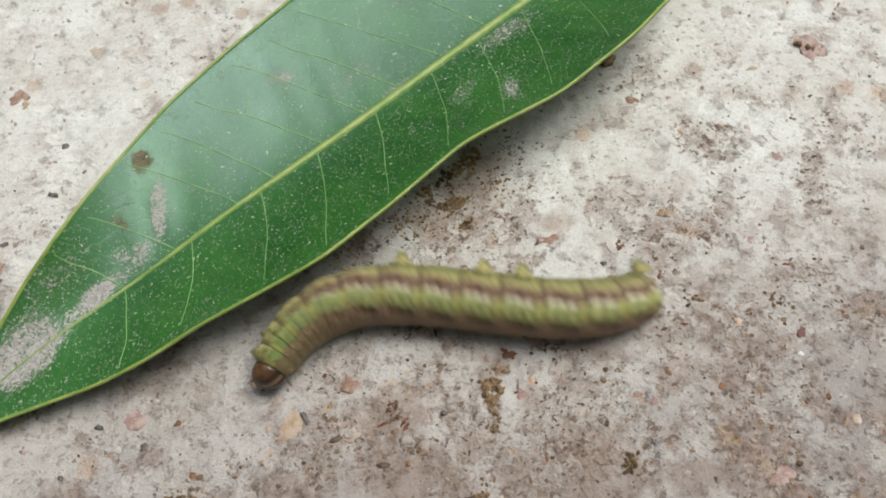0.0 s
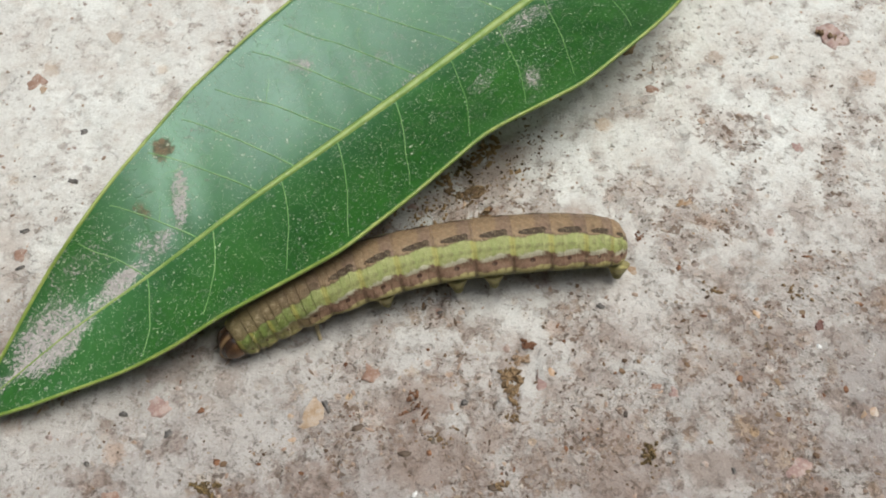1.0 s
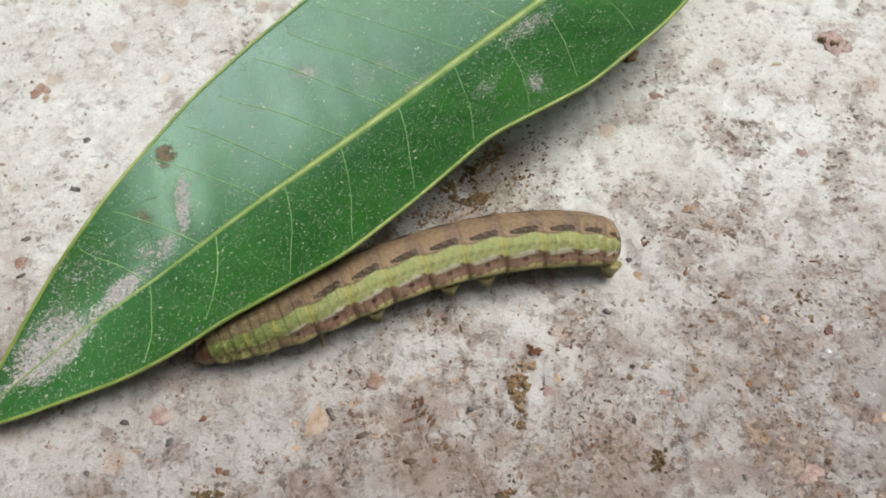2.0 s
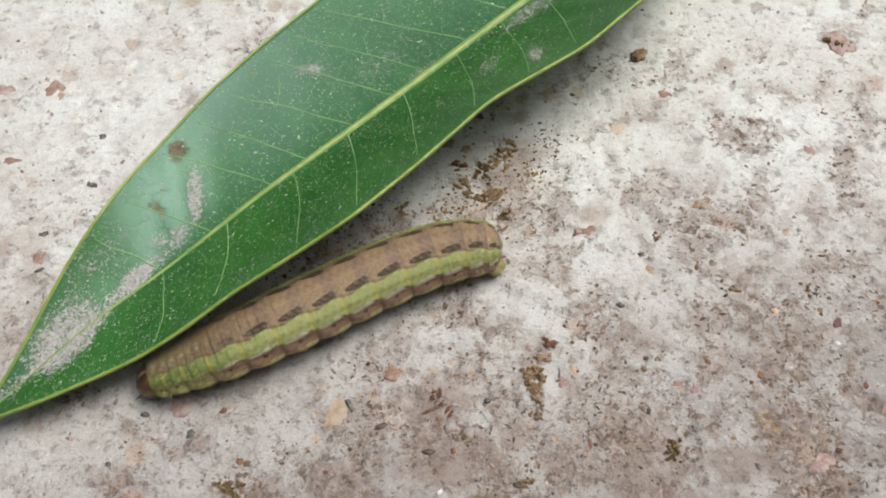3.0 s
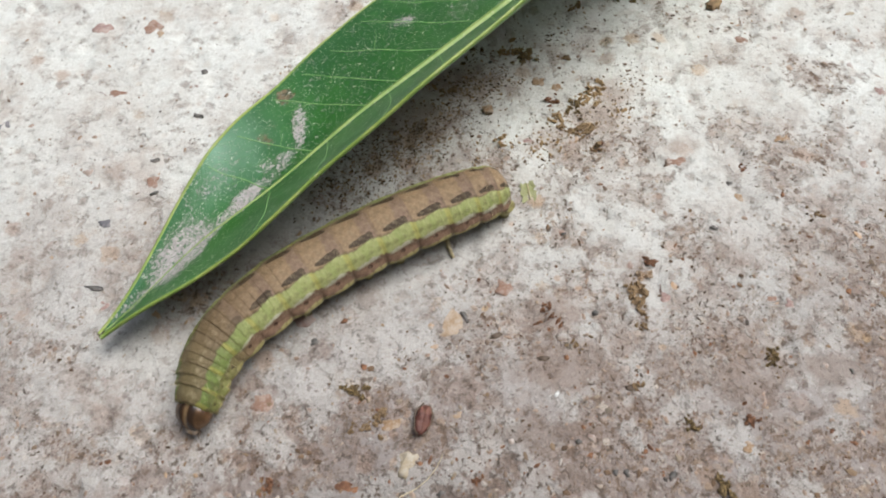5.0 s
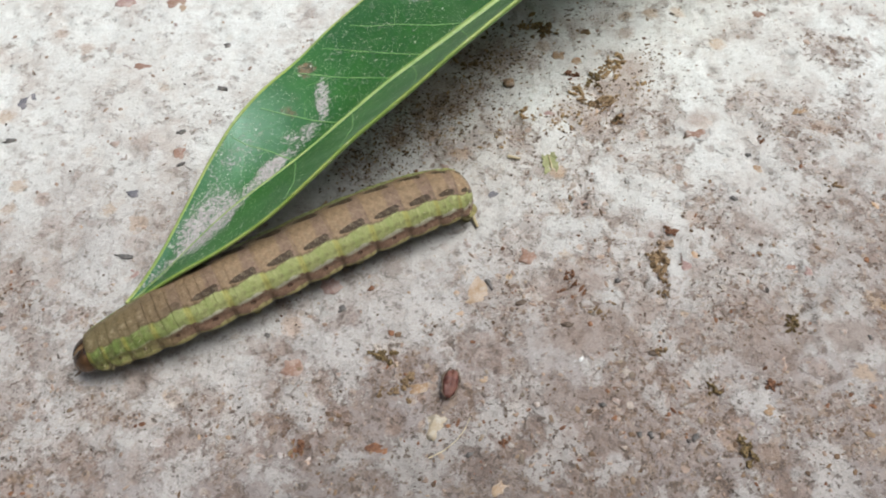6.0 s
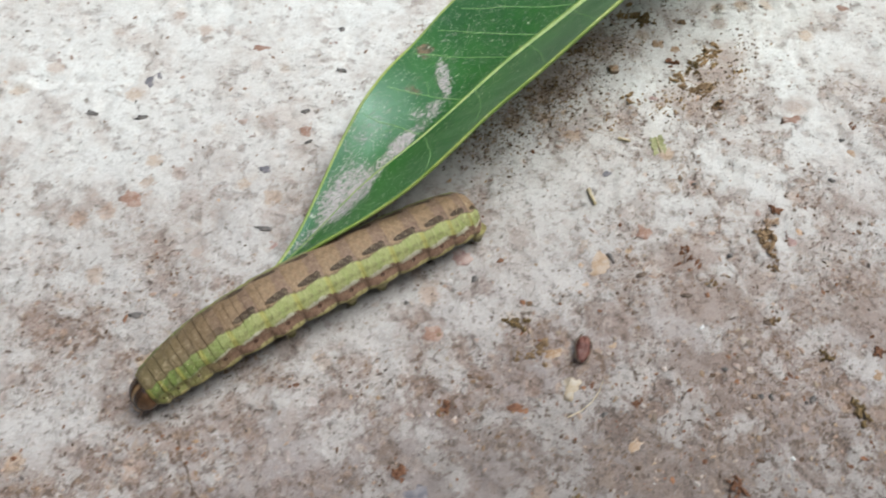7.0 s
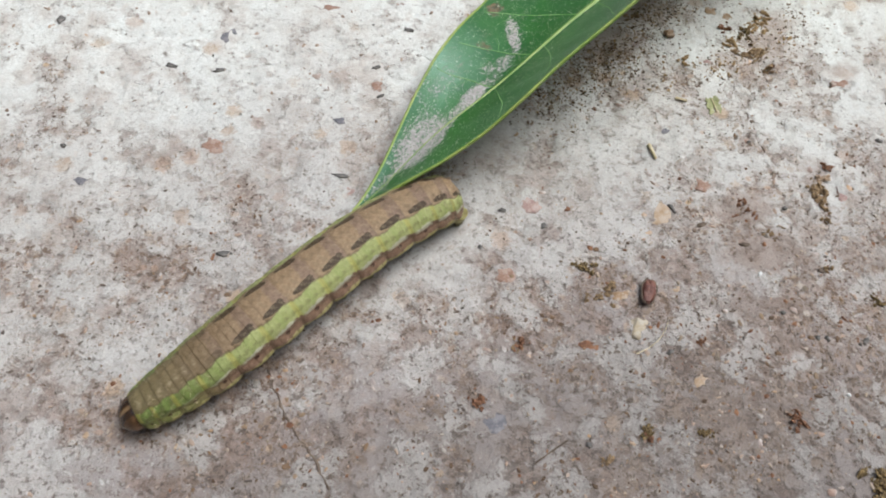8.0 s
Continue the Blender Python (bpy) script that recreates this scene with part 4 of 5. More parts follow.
def head_part(body):
    verts, lat, nu, nv = [], [], 34, 48
    for j in range(nu):
        th = math.pi * j / (nu - 1)
        for m in range(nv):
            a = 2 * math.pi * m / nv
            x, y, z = math.cos(th), math.sin(th) * math.sin(a), math.sin(th) * math.cos(a)
            cleft = 1 - 0.09 * math.exp(-(y / 0.13) ** 2) * (1 if z > -0.2 or x > 0 else 0)
            x2 = x * (1.22 if x > 0 else 1.0) * cleft
            verts.append((x2 * 1.08 * MM, y * 1.42 * MM * (1 + 0.08 * z), (z * 1.28 * cleft - 0.22 * max(0, x)) * MM))
            lat.append(abs(y))
    me = mesh_of("head", verts, grid_faces(nu, nv, True), M_HEAD)
    attribute(me, "lat", lat)
    head = part("head", me, body, "glossy brown head capsule with two dark bands")
    mouth = part("mouthpart", lump_mesh("mouthpart", M_TAN, 3, (0.38, 0.55, 0.30), 0.15), head, "pale brown jaws")
    mouth.matrix_basis = pose(1.12 * MM, 0, -0.75 * MM)
    for side in (1, -1):
        feeler = part("antenna", tube_mesh("antenna", [(0, 0, 0), (0.25 * MM, 0.08 * side * MM, -0.06 * MM), (0.55 * MM, 0.12 * side * MM, -0.16 * MM)], [0.12 * MM, 0.09 * MM, 0.04 * MM], M_STICK), head)
        feeler.matrix_basis = pose(1.05 * MM, side * 0.72 * MM, -0.55 * MM)
    return head


caterpillar, body_rings, cat_head = build_caterpillar()


# ---- marks and bits on the slab ----


def embedded(x, y, w, d, material, turn=0, seed=1, proud=0.03):
    """A piece of aggregate that shows in the worn skin (plan millimetres, full sizes)."""
    me = lump_mesh("stone", material, seed, (w / 2, d / 2, 0.34), 0.42, 1.7, 3, 0.25)
    ob = part("stone", me, ground)
    ob.matrix_basis = pose(x * MM, y * MM, (rest(x, y) - 0.27 + proud) * MM, 0, 0, turn)
    return ob


def loose(name, x, y, size, material, label, category, turn=0, seed=1, rough=0.3, flat=0.0, freq=1.6, level=3):
    """A loose bit that lies on the slab (half sizes in millimetres)."""
    me = lump_mesh(name, material, seed, size, rough, freq, level, flat)
    low = min(v.co.z for v in me.vertices) / MM
    return thing(name, me, pose(x * MM, y * MM, (rest(x, y) - low - 0.14) * MM, 0, 0, turn), label, category)


embedded(27.5, 38.5, 1.3, 1.25, M_MAUVE, 0, 2)
embedded(-43.1, 47.0, 2.3, 2.0, M_PINK, 20, 3)
embedded(-42.2, 46.2, 1.2, 1.3, M_TAN, 0, 4)
embedded(-13.8, 14.9, 3.6, 2.6, M_TAN, 10, 5)
embedded(-25.4, 15.5, 2.2, 2.4, M_MAUVE, 30, 6)
embedded(-8.9, 18.2, 2.0, 1.8, M_PINK, 0, 7)
embedded(4.4, 17.3, 1.7, 3.4, M_MAUVE, 0, 8)
embedded(26.0, 21.9, 1.0, 1.1, M_SEED, 0, 9)
embedded(33.2, 51.1, 3.0, 3.2, M_MAUVE, 0, 10)
embedded(27.3, 48.7, 1.5, 0.8, M_CREAM, 0, 11)
embedded(-27.8, 8.45, 2.2, 2.3, M_PINK, 15, 12)
embedded(-39.6, 28.6, 1.8, 1.7, M_PINK, 0, 13)
embedded(-48.2, 47.2, 2.0, 1.7, M_MAUVE, 0, 14)
embedded(-44.8, 38.7, 2.6, 1.6, M_PINK, -10, 15)
embedded(-16.6, 3.9, 2.0, 2.2, M_CREAM, 0, 16, 0.05)
embedded(-12.2, -0.5, 1.6, 1.2, M_TAN, 30, 17)
embedded(-21.2, 2.4, 2.0, 1.4, M_RUST, 0, 18)
embedded(-29.2, -4.4, 2.0, 1.8, M_GREY, 0, 19)
embedded(-55.0, 34.6, 1.8, 3.6, M_GREY, -20, 20)
embedded(-42.8, 24.6, 1.8, 1.4, M_GREY, 0, 21)
embedded(-65.5, 17.0, 1.8, 1.1, M_GREY, 0, 22)
embedded(-41.5, 16.8, 1.6, 1.4, M_MAUVE, 0, 23)
embedded(-4.9, 39.8, 1.5, 1.5, M_OCHRE, 0, 24)
embedded(-3.4, 39.3, 1.6, 1.3, M_OCHRE, 0, 25)
embedded(-0.5, 34.4, 2.0, 1.6, M_BROWN, 0, 26)
embedded(-6.3, 33.1, 1.5, 1.2, M_MAUVE, 0, 27)
embedded(11.8, 27.0, 1.4, 1.2, M_OCHRE, 0, 28)
embedded(17.0, 33.1, 1.8, 0.8, M_OCHRE, 20, 29)
embedded(8.5, 5.0, 1.5, 1.2, M_OCHRE, 0, 30)
embedded(-3.9, 23.2, 1.8, 1.5, M_PINK, 0, 31)
embedded(-12.0, 24.3, 1.6, 1.2, M_GREY, 0, 32)
embedded(-54.5, 21.0, 2.6, 2.0, M_PINK, 0, 33)
embedded(15.5, 45.0, 1.7, 1.4, M_PINK, 0, 34)
embedded(-18.0, 7.0, 2.0, 1.3, M_OCHRE, 10, 36)
embedded(-13.0, 7.6, 1.0, 0.8, M_TAN, 0, 37)
embedded(22.1, 11.0, 2.4, 1.5, M_MAUVE, 15, 38)
embedded(12.8, 17.1, 1.2, 1.0, M_PINK, 0, 39)
embedded(14.1, 16.6, 1.0, 1.2, M_MAUVE, 0, 40)
embedded(7.0, 30.5, 2.2, 1.3, M_PINK, 15, 35)


def build_seed(x, y, turn):
    """A wrinkled oval seed in the torn rim of its husk."""
    seed = thing("seed", None, pose(x * MM, y * MM, (rest(x, y) + 0.36) * MM, 0, 4, turn), "small dark red-brown seed lying on the concrete", "seed")
    body = lump_mesh("body", M_SEED, 41, (0.60, 1.14, 0.50), 0.22, 1.6, 4)
    for v in body.vertices:
        # a shallow furrow along the top
        v.co.z -= 0.10 * MM * math.exp(-(v.co.x / (0.16 * MM)) ** 2) * (v.co.z > 0)
    part("body", body, seed)
    for side in (1, -1):
        run = [math.radians(a) for a in (range(-70, 76, 8) if side > 0 else range(105, 262, 8))]
        pts = [((0.66 + 0.05 * math.sin(5 * a)) * math.cos(a) * MM, (1.22 + 0.05 * math.cos(7 * a)) * math.sin(a) * MM, (0.10 + 0.08 * math.sin(3 * a)) * MM) for a in run]
        part("husk", tube_mesh("husk", pts, [(0.05 + 0.05 * math.sin(i * 1.7) ** 2) * MM for i in range(len(pts))], M_STICK, 6), seed, "torn dark rim of the husk")


build_seed(-15.65, 7.15, -12)
loose("ochre_stone", -9.8, 36.35, (0.48, 0.42, 0.30), M_OCHRE, "small round ochre stone beside the leaf", "stone", 0, 42, 0.8)


def crumb_meshes(material):
    """A few angular crumbs of about 1 mm, shared by all clods of one kind."""
    found = []
    for k in range(7):
        me = lump_mesh("crumb", material, 200 + 3 * k, (1.0, 0.7, 0.6), 0.95, 2.3, 2)
        me.polygons.foreach_set("use_smooth", [False] * len(me.polygons))
        found.append(me)
    return found


CRUMBS = {m.name: crumb_meshes(m) for m in (M_BROWN, M_MOSS, M_OCHRE, M_SOIL, M_RUST)}


def crumbs(x, y, w, d, count, material, label, seed, turn=0, big=0.42):
    """A clod that has fallen into angular crumbs (full sizes in millimetres)."""
    rng = random.Random(seed)
    clod = thing("soil_clod", None, pose(x * MM, y * MM, 0), label, "soil")
    ca, sa = math.cos(radians(turn)), math.sin(radians(turn))
    for _ in range(round(1.6 * count)):
        px, py = rng.gauss(0, 0.24) * w, rng.gauss(0, 0.24) * d
        px, py = px * ca - py * sa, px * sa + py * ca
        size = 0.9 * big * (0.25 + 0.75 * rng.random() ** 2)
        z = rest(x + px, y + py) + 0.30 * size * (1 + rng.random() * 0.8 * math.exp(-(px * px + py * py) / (0.1 * w * d)))
        ob = part("crumb", rng.choice(CRUMBS[material.name]), clod)
        ob.matrix_basis = pose(px * MM, py * MM, z * MM, rng.uniform(-40, 40), rng.uniform(-40, 40), rng.uniform(0, 360)) @ Matrix.Diagonal((size * rng.uniform(0.8, 1.5), size, size * rng.uniform(0.6, 0.9), 1))
    return clod


crumbs(1.8, 17.7, 1.7, 3.4, 26, M_BROWN, "crumbled brown and ochre clod of soil", 43, 0, 0.5)
crumbs(2.4, 19.3, 1.0, 0.9, 7, M_OCHRE, "few ochre crumbs beside a clod", 44)
crumbs(0.3, 32.6, 2.2, 0.8, 12, M_BROWN, "thin row of brown soil crumbs", 45, 35, 0.35)
crumbs(-0.6, 34.3, 1.6, 1.3, 9, M_BROWN, "rusty brown soil crumbs", 55, 0, 0.35)
loose("soil_flake", 13.75, 50.0, (0.85, 0.6, 0.24), M_BROWN, "flaky brown scab of soil", "soil", 30, 46, 0.8, 0.4, 2.0)
crumbs(1.3, -8.8, 3.4, 3.0, 70, M_MOSS, "mossy dark clod of earth on the concrete", 47, 0, 0.6)
crumbs(6.0, 1.9, 1.2, 2.0, 12, M_MOSS, "small mossy dark crumbs of earth", 48, 25, 0.45)
crumbs(1.8, 14.7, 1.2, 0.7, 7, M_BROWN, "small dark brown crumbs", 49, 0, 0.35)
crumbs(-17.1, -4.5, 1.1, 1.6, 9, M_MOSS, "small dark green-brown crumbs", 50, 0, 0.4)
crumbs(-1.7, 42.9, 1.6, 0.6, 7, M_BROWN, "splinters of dark brown soil", 51, -10, 0.32)
crumbs(-6.0, 43.0, 2.6, 2.2, 24, M_MOSS, "dark crumbly clod of earth", 52, 20, 0.42)
crumbs(3.4, 51.4, 2.2, 1.6, 16, M_MOSS, "dark crumbly clod of earth", 53, -20, 0.42)
crumbs(-3.6, 13.2, 2.4, 1.6, 10, M_BROWN, "scattered brown soil crumbs", 56, 0, 0.3)
crumbs(-27.0, 2.4, 1.5, 1.8, 9, M_BROWN, "scattered brown soil crumbs", 57, 0, 0.32)
crumbs(-20.0, 6.6, 2.2, 1.6, 9, M_BROWN, "scattered brown soil crumbs", 58, 0, 0.3)
crumbs(-0.2, 38.0, 2.4, 2.0, 18, M_SOIL, "dark soil crumbs beside the leaf", 59, 0, 0.36)
crumbs(-8.6, 32.8, 2.6, 1.8, 8, M_SOIL, "dark soil crumbs beside the leaf", 60, 30, 0.34)

crumbs(-4.6, 32.3, 4.2, 2.6, 16, M_SOIL, "dark crumbled soil beside the leaf", 61, 25, 0.26)
crumbs(-1.0, 33.8, 3.2, 2.2, 14, M_BROWN, "rusty brown crumbled soil beside the leaf", 62, 25, 0.24)
crumbs(2.4, 35.9, 3.2, 2.2, 12, M_SOIL, "dark crumbled soil beside the leaf", 63, 30, 0.24)
crumbs(-11.0, 30.4, 4.4, 3.0, 10, M_SOIL, "dark crumbled soil beside the leaf", 64, 35, 0.24)


crumbs(-20.6, 9.5, 2.4, 1.2, 18, M_MOSS, "dark olive crumbs of earth on worn concrete", 71, -20, 0.36)
crumbs(-18.9, 7.4, 1.6, 1.3, 12, M_BROWN, "brown soil crumbs beside a seed", 72, 30, 0.32)
crumbs(-30.4, -2.6, 1.1, 0.9, 10, M_RUST, "rusty brown crumb of earth", 73, 0, 0.42)
crumbs(-17.1, -5.3, 1.3, 0.8, 8, M_RUST, "rusty brown crumbs beside a dark clod", 74, 0, 0.36)
crumbs(-26.7, 2.7, 0.9, 0.8, 7, M_RUST, "small rusty brown crumbs", 75, 0, 0.34)
crumbs(-4.9, -3.9, 1.6, 1.5, 14, M_RUST, "rusty brown crumbs on the dirty concrete", 76, 0, 0.34)
crumbs(-12.5, -4.9, 1.6, 0.7, 9, M_MOSS, "thin row of dark olive crumbs", 77, -8, 0.34)
crumbs(-20.6, -7.0, 1.4, 0.9, 9, M_BROWN, "small brown soil crumbs", 78, 0, 0.34)
crumbs(-11.7, 2.8, 0.9, 0.9, 7, M_RUST, "small rusty brown crumbs", 79, 0, 0.3)
crumbs(-5.7, 15.9, 2.0, 2.2, 16, M_RUST, "ridged rusty scab of soil", 80, 10, 0.30)
crumbs(3.0, 20.4, 0.9, 0.8, 7, M_RUST, "few rusty crumbs above a clod", 81, 0, 0.36)
crumbs(0.9, 9.7, 1.6, 0.5, 7, M_BROWN, "thin splinter of brown soil", 82, -5, 0.32)
crumbs(4.5, 6.8, 1.4, 1.2, 10, M_MOSS, "small dark green-brown crumbs", 83, 0, 0.34)
crumbs(8.9, 7.0, 1.6, 1.3, 12, M_RUST, "rusty brown crumbs on the dirty concrete", 84, 0, 0.34)
crumbs(24.9, 24.6, 2.0, 1.4, 12, M_BROWN, "ragged dark brown scab of soil", 85, -40, 0.32)
crumbs(18.1, 25.0, 2.2, 1.2, 9, M_BROWN, "scattered dark soil crumbs", 86, -25, 0.26)
crumbs(11.7, 12.0, 1.8, 2.6, 16, M_MOSS, "ragged dark scab of earth", 87, 25, 0.30)
crumbs(32.7, 51.3, 2.6, 1.4, 14, M_BROWN, "flaky brown scab of soil", 88, -15, 0.38)
crumbs(-0.6, 49.6, 2.2, 1.2, 10, M_BROWN, "small dark soil crumbs", 89, 10, 0.30)
crumbs(5.7, 50.5, 1.2, 0.8, 6, M_MOSS, "small dark green-brown crumbs", 90, 0, 0.30)
crumbs(0.0, 32.4, 1.8, 1.0, 10, M_RUST, "rusty brown soil crumbs", 91, 30, 0.30)
crumbs(13.1, 30.0, 1.8, 1.2, 10, M_RUST, "rusty brown soil crumbs", 92, 0, 0.26)
for k, (x, y, w, d, n, material) in enumerate((
        (-14.2, 42.6, 3.6, 1.4, 16, M_SOIL), (-11.0, 43.6, 3.0, 1.6, 16, M_MOSS), (-7.6, 43.9, 2.4, 1.8, 16, M_SOIL), (-15.6, 39.6, 3.0, 2.0, 12, M_SOIL),
        (-13.0, 38.8, 2.2, 1.6, 10, M_BROWN), (-3.9, 37.4, 2.0, 1.2, 8, M_RUST), (-1.9, 34.4, 2.4, 1.8, 12, M_BROWN), (0.7, 39.1, 3.0, 1.8, 14, M_SOIL),
        (-1.4, 37.0, 2.6, 1.6, 14, M_MOSS), (-3.3, 35.6, 2.4, 1.8, 14, M_SOIL))):
    crumbs(x, y, w, d, n, material, "crumbled brown earth in the belt beside the leaf", 130 + k, 32, 0.34)


def black_bit(x, y, w, d, turn, seed):
    loose("dark_pebble", x, y, (w * 0.35, d * 0.35, 0.15), M_BLACK, "tiny black grain of grit on the concrete", "grit", turn, seed, 0.95, 0.0, 2.3, 2)["group"] = "black grains on the slab"


black_bit(-1.85, 15.8, 0.75, 0.65, 40, 61)
black_bit(-36.9, 41.2, 1.0, 0.8, 30, 62)
black_bit(-36.7, 35.9, 1.5, 0.7, -20, 63)
black_bit(-24.2, 13.4, 0.9, 0.7, 40, 64)
black_bit(-27.9, 14.9, 0.8, 0.6, 0, 65)
black_bit(-30.0, 11.2, 0.5, 0.5, 0, 66)
black_bit(17.6, 10.8, 0.5, 0.55, 0, 67)
black_bit(-14.3, 1.9, 1.0, 0.55, 25, 68)
black_bit(-21.9, -5.9, 0.6, 0.6, 0, 69)
black_bit(-71.6, 36.0, 1.1, 1.3, 0, 70)
black_bit(-59.7, 30.4, 1.5, 0.7, -8, 71)
black_bit(-55.0, 29.9, 1.4, 0.7, 5, 72)
black_bit(-67.8, 20.6, 0.7, 0.6, 0, 73)
black_bit(-42.5, 18.2, 1.9, 0.6, -8, 74)
black_bit(-3.8, 23.2, 0.7, 0.4, 0, 75)
black_bit(11.4, 28.3, 0.8, 0.7, 0, 76)
black_bit(-52.1, 10.1, 1.7, 0.8, 0, 77)
black_bit(-12.4, 15.6, 0.6, 1.3, 35, 78)
black_bit(-39.9, 30.9, 1.2, 0.5, 15, 79)
# the next two grains stand for small dark holes in the concrete
black_bit(-1.7, 3.2, 0.55, 0.6, 0, 80)
black_bit(-0.9, 3.2, 0.6, 0.6, 0, 81)
black_bit(-39.2, 27.4, 1.0, 0.4, 25, 82)


black_bit(9.1, 23.6, 1.0, 0.7, -20, 83)
black_bit(2.5, 3.0, 0.6, 1.1, -35, 84)
black_bit(-4.1, 5.5, 0.6, 0.5, 0, 85)
for k, (x, y, w, d) in enumerate(((25.6, 20.2, 0.42, 0.36), (19.6, 6.5, 0.40, 0.45), (-5.5, 9.1, 0.40, 0.34), (-0.1, -1.6, 0.34, 0.40))):
    loose("quartz_grain", x, y, (0.55 * w, 0.5 * d, 0.13), M_WHITE, "small white grain of quartz set in the concrete", "stone", 30 * k, 90 + k, 0.6, 0.0, 1.8, 2)
for k, (x, y, turn) in enumerate(((-6.3, 12.0, 0), (0.3, 9.6, 5), (-9.9, 13.9, 20))):
    loose("soil_flake", x, y, (0.5, 0.24, 0.14), M_STICK, "thin oval flake of brown dirt", "soil", turn, 95 + k, 0.5, 0.0, 1.8, 2)


def strand(name, points, radius, material, label, category):
    pts = [(x * MM, y * MM, (rest(x, y) + radius * 0.9 + z) * MM) for x, y, z in points]
    me = tube_mesh(name, pts, [radius * MM * (1 - 0.5 * i / len(pts)) for i in range(len(pts))], material, 6)
    return thing(name, me, Matrix.Identity(4), label, category)


strand("fibre", [(-17.3, 1.6, 0), (-16.2, 2.1, 0.1), (-15.3, 2.8, 0.15), (-14.6, 3.7, 0.1), (-14.2, 4.6, 0)], 0.038, M_STRAW, "fine curved straw-coloured fibre", "fibre")
strand("fibre", [(-26.2, -7.3, 0), (-25.2, -6.6, 0.05), (-23.5, -5.5, 0)], 0.07, M_STICK, "fine dark straight fibre", "fibre")
strand("straw_bit", [(-13.7, 22.4, 0), (-13.5, 21.6, 0.1), (-13.2, 20.8, 0)], 0.2, M_STRAW, "short bit of pale straw", "straw")
strand("straw_bit", [(-10.3, 28.1, 0), (-9.8, 27.9, 0.1), (-9.2, 27.8, 0)], 0.16, M_STRAW, "short bit of pale straw", "straw")


def build_fragment():
    """A torn bit of dry leaf: a curled plate with ragged edges and a rib."""
    rng = random.Random(31)
    nu, nv = 11, 8
    near = [rng.uniform(-0.16, 0.10) for _ in range(nu)]
    far = [rng.uniform(-0.10, 0.16) for _ in range(nu)]
    ends = [(rng.uniform(-0.22, 0.12), rng.uniform(-0.12, 0.22)) for _ in range(nv)]
    verts = []
    for layer in (0, -0.10):
        for i in range(nu):
            for j in range(nv):
                u, v = i / (nu - 1), j / (nv - 1)
                x = (-0.62 + near[i]) * (1 - v) + (0.58 + far[i]) * v + 0.18 * (u - 0.5)
                y = (-0.90 + ends[j][0]) * (1 - u) + (0.86 + ends[j][1]) * u
                z = 0.30 * (v - 0.4) ** 2 + 0.35 * max(0, u - 0.6) ** 2 + 0.05 * math.sin(9 * u + 6 * v)
                verts.append((x * MM, y * MM, (z + layer) * MM))
    f = grid_faces(nu, nv)
    n = nu * nv
    faces = f + [tuple(k + n for k in q[::-1]) for q in f]
    rim = [i * nv for i in range(nu)] + [(nu - 1) * nv + j for j in range(1, nv)] + [i * nv + nv - 1 for i in range(nu - 2, -1, -1)] + [j for j in range(nv - 2, 0, -1)]
    for p, q in zip(rim, rim[1:] + rim[:1]):
        faces.append((p, p + n, q + n, q))
    scrap = thing("leaf_fragment", None, pose(-6.5 * MM, 27.4 * MM, (rest(-6.5, 27.4) + 0.06) * MM, 0, 0, 12), "torn scrap of dry yellow-green leaf", "leaf scrap")
    part("blade", mesh_of("blade", verts, faces, M_FRAG, False), scrap)
    rib = [((-0.05 + 0.1 * t) * MM, (-0.85 + 1.7 * t) * MM, (0.07 + 0.3 * max(0, t - 0.6) ** 2) * MM) for t in (0, 0.25, 0.5, 0.75, 1)]
    part("rib", tube_mesh("rib", rib, [0.07 * MM, 0.07 * MM, 0.06 * MM, 0.05 * MM, 0.03 * MM], M_STRAW, 6), scrap, "pale straw-coloured rib")


build_fragment()


def build_crack():
    """A hairline crack, as a thin dark seam."""
    rng = random.Random(5)
    pts = []
    for i in range(26):
        t = i / 25
        x = -47.3 + 5.6 * t + rng.uniform(-0.12, 0.12)
        y = -0.2 - 9.6 * t - 0.5 * math.sin(t * 5) + rng.uniform(-0.12, 0.12)
        pts.append((x * MM, y * MM, (rest(x, y) + 0.0) * MM))
    me = tube_mesh("crack", pts, [0.12 * MM * (0.35 + rng.random() ** 2) for _ in pts], M_STICK, 6)
    tagged(new("crack", me), "hairline crack in the concrete, a thin dark seam", "crack", kind="structure")


build_crack()


def scatter(name, count, material, place, lo, hi, label, category, seed, squash=0.5):
    """Many small uneven grains as one mesh."""
    rng = random.Random(seed)
    bm = bmesh.new()
    bmesh.ops.create_icosphere(bm, subdivisions=1, radius=1.0)
    unit = [v.co.copy() for v in bm.verts]
    tris = [[v.index for v in f.verts] for f in bm.faces]
    bm.free()
    verts, faces = [], []
    made = 0
    while made < count:
        got = place(rng)
        if got is None:
            continue
        x, y = got
        made += 1
        size = lo + (hi - lo) * rng.random() ** 2.5
        m = Euler((rng.uniform(0, 6), rng.uniform(0, 6), rng.uniform(0, 6))).to_matrix()
        sx, sy, sz = size * rng.uniform(0.7, 1.5), size * rng.uniform(0.5, 1.0), size * squash
        turn = rng.uniform(0, math.pi)
        ct, st = math.cos(turn), math.sin(turn)
        z, base = rest(x, y), len(verts)
        for c in unit:
            p = m @ (c * rng.uniform(0.5, 1.3))
            px, py = p.x * sx, p.y * sy
            verts.append(((x + px * ct - py * st) * MM, (y + px * st + py * ct) * MM, (z + sz * 0.15 + p.z * sz) * MM))
        faces.extend([[k + base for k in t] for t in tris])
    me = mesh_of(name, verts, faces, material, False)
    tagged(new(name, me), label, category, kind="stuff")


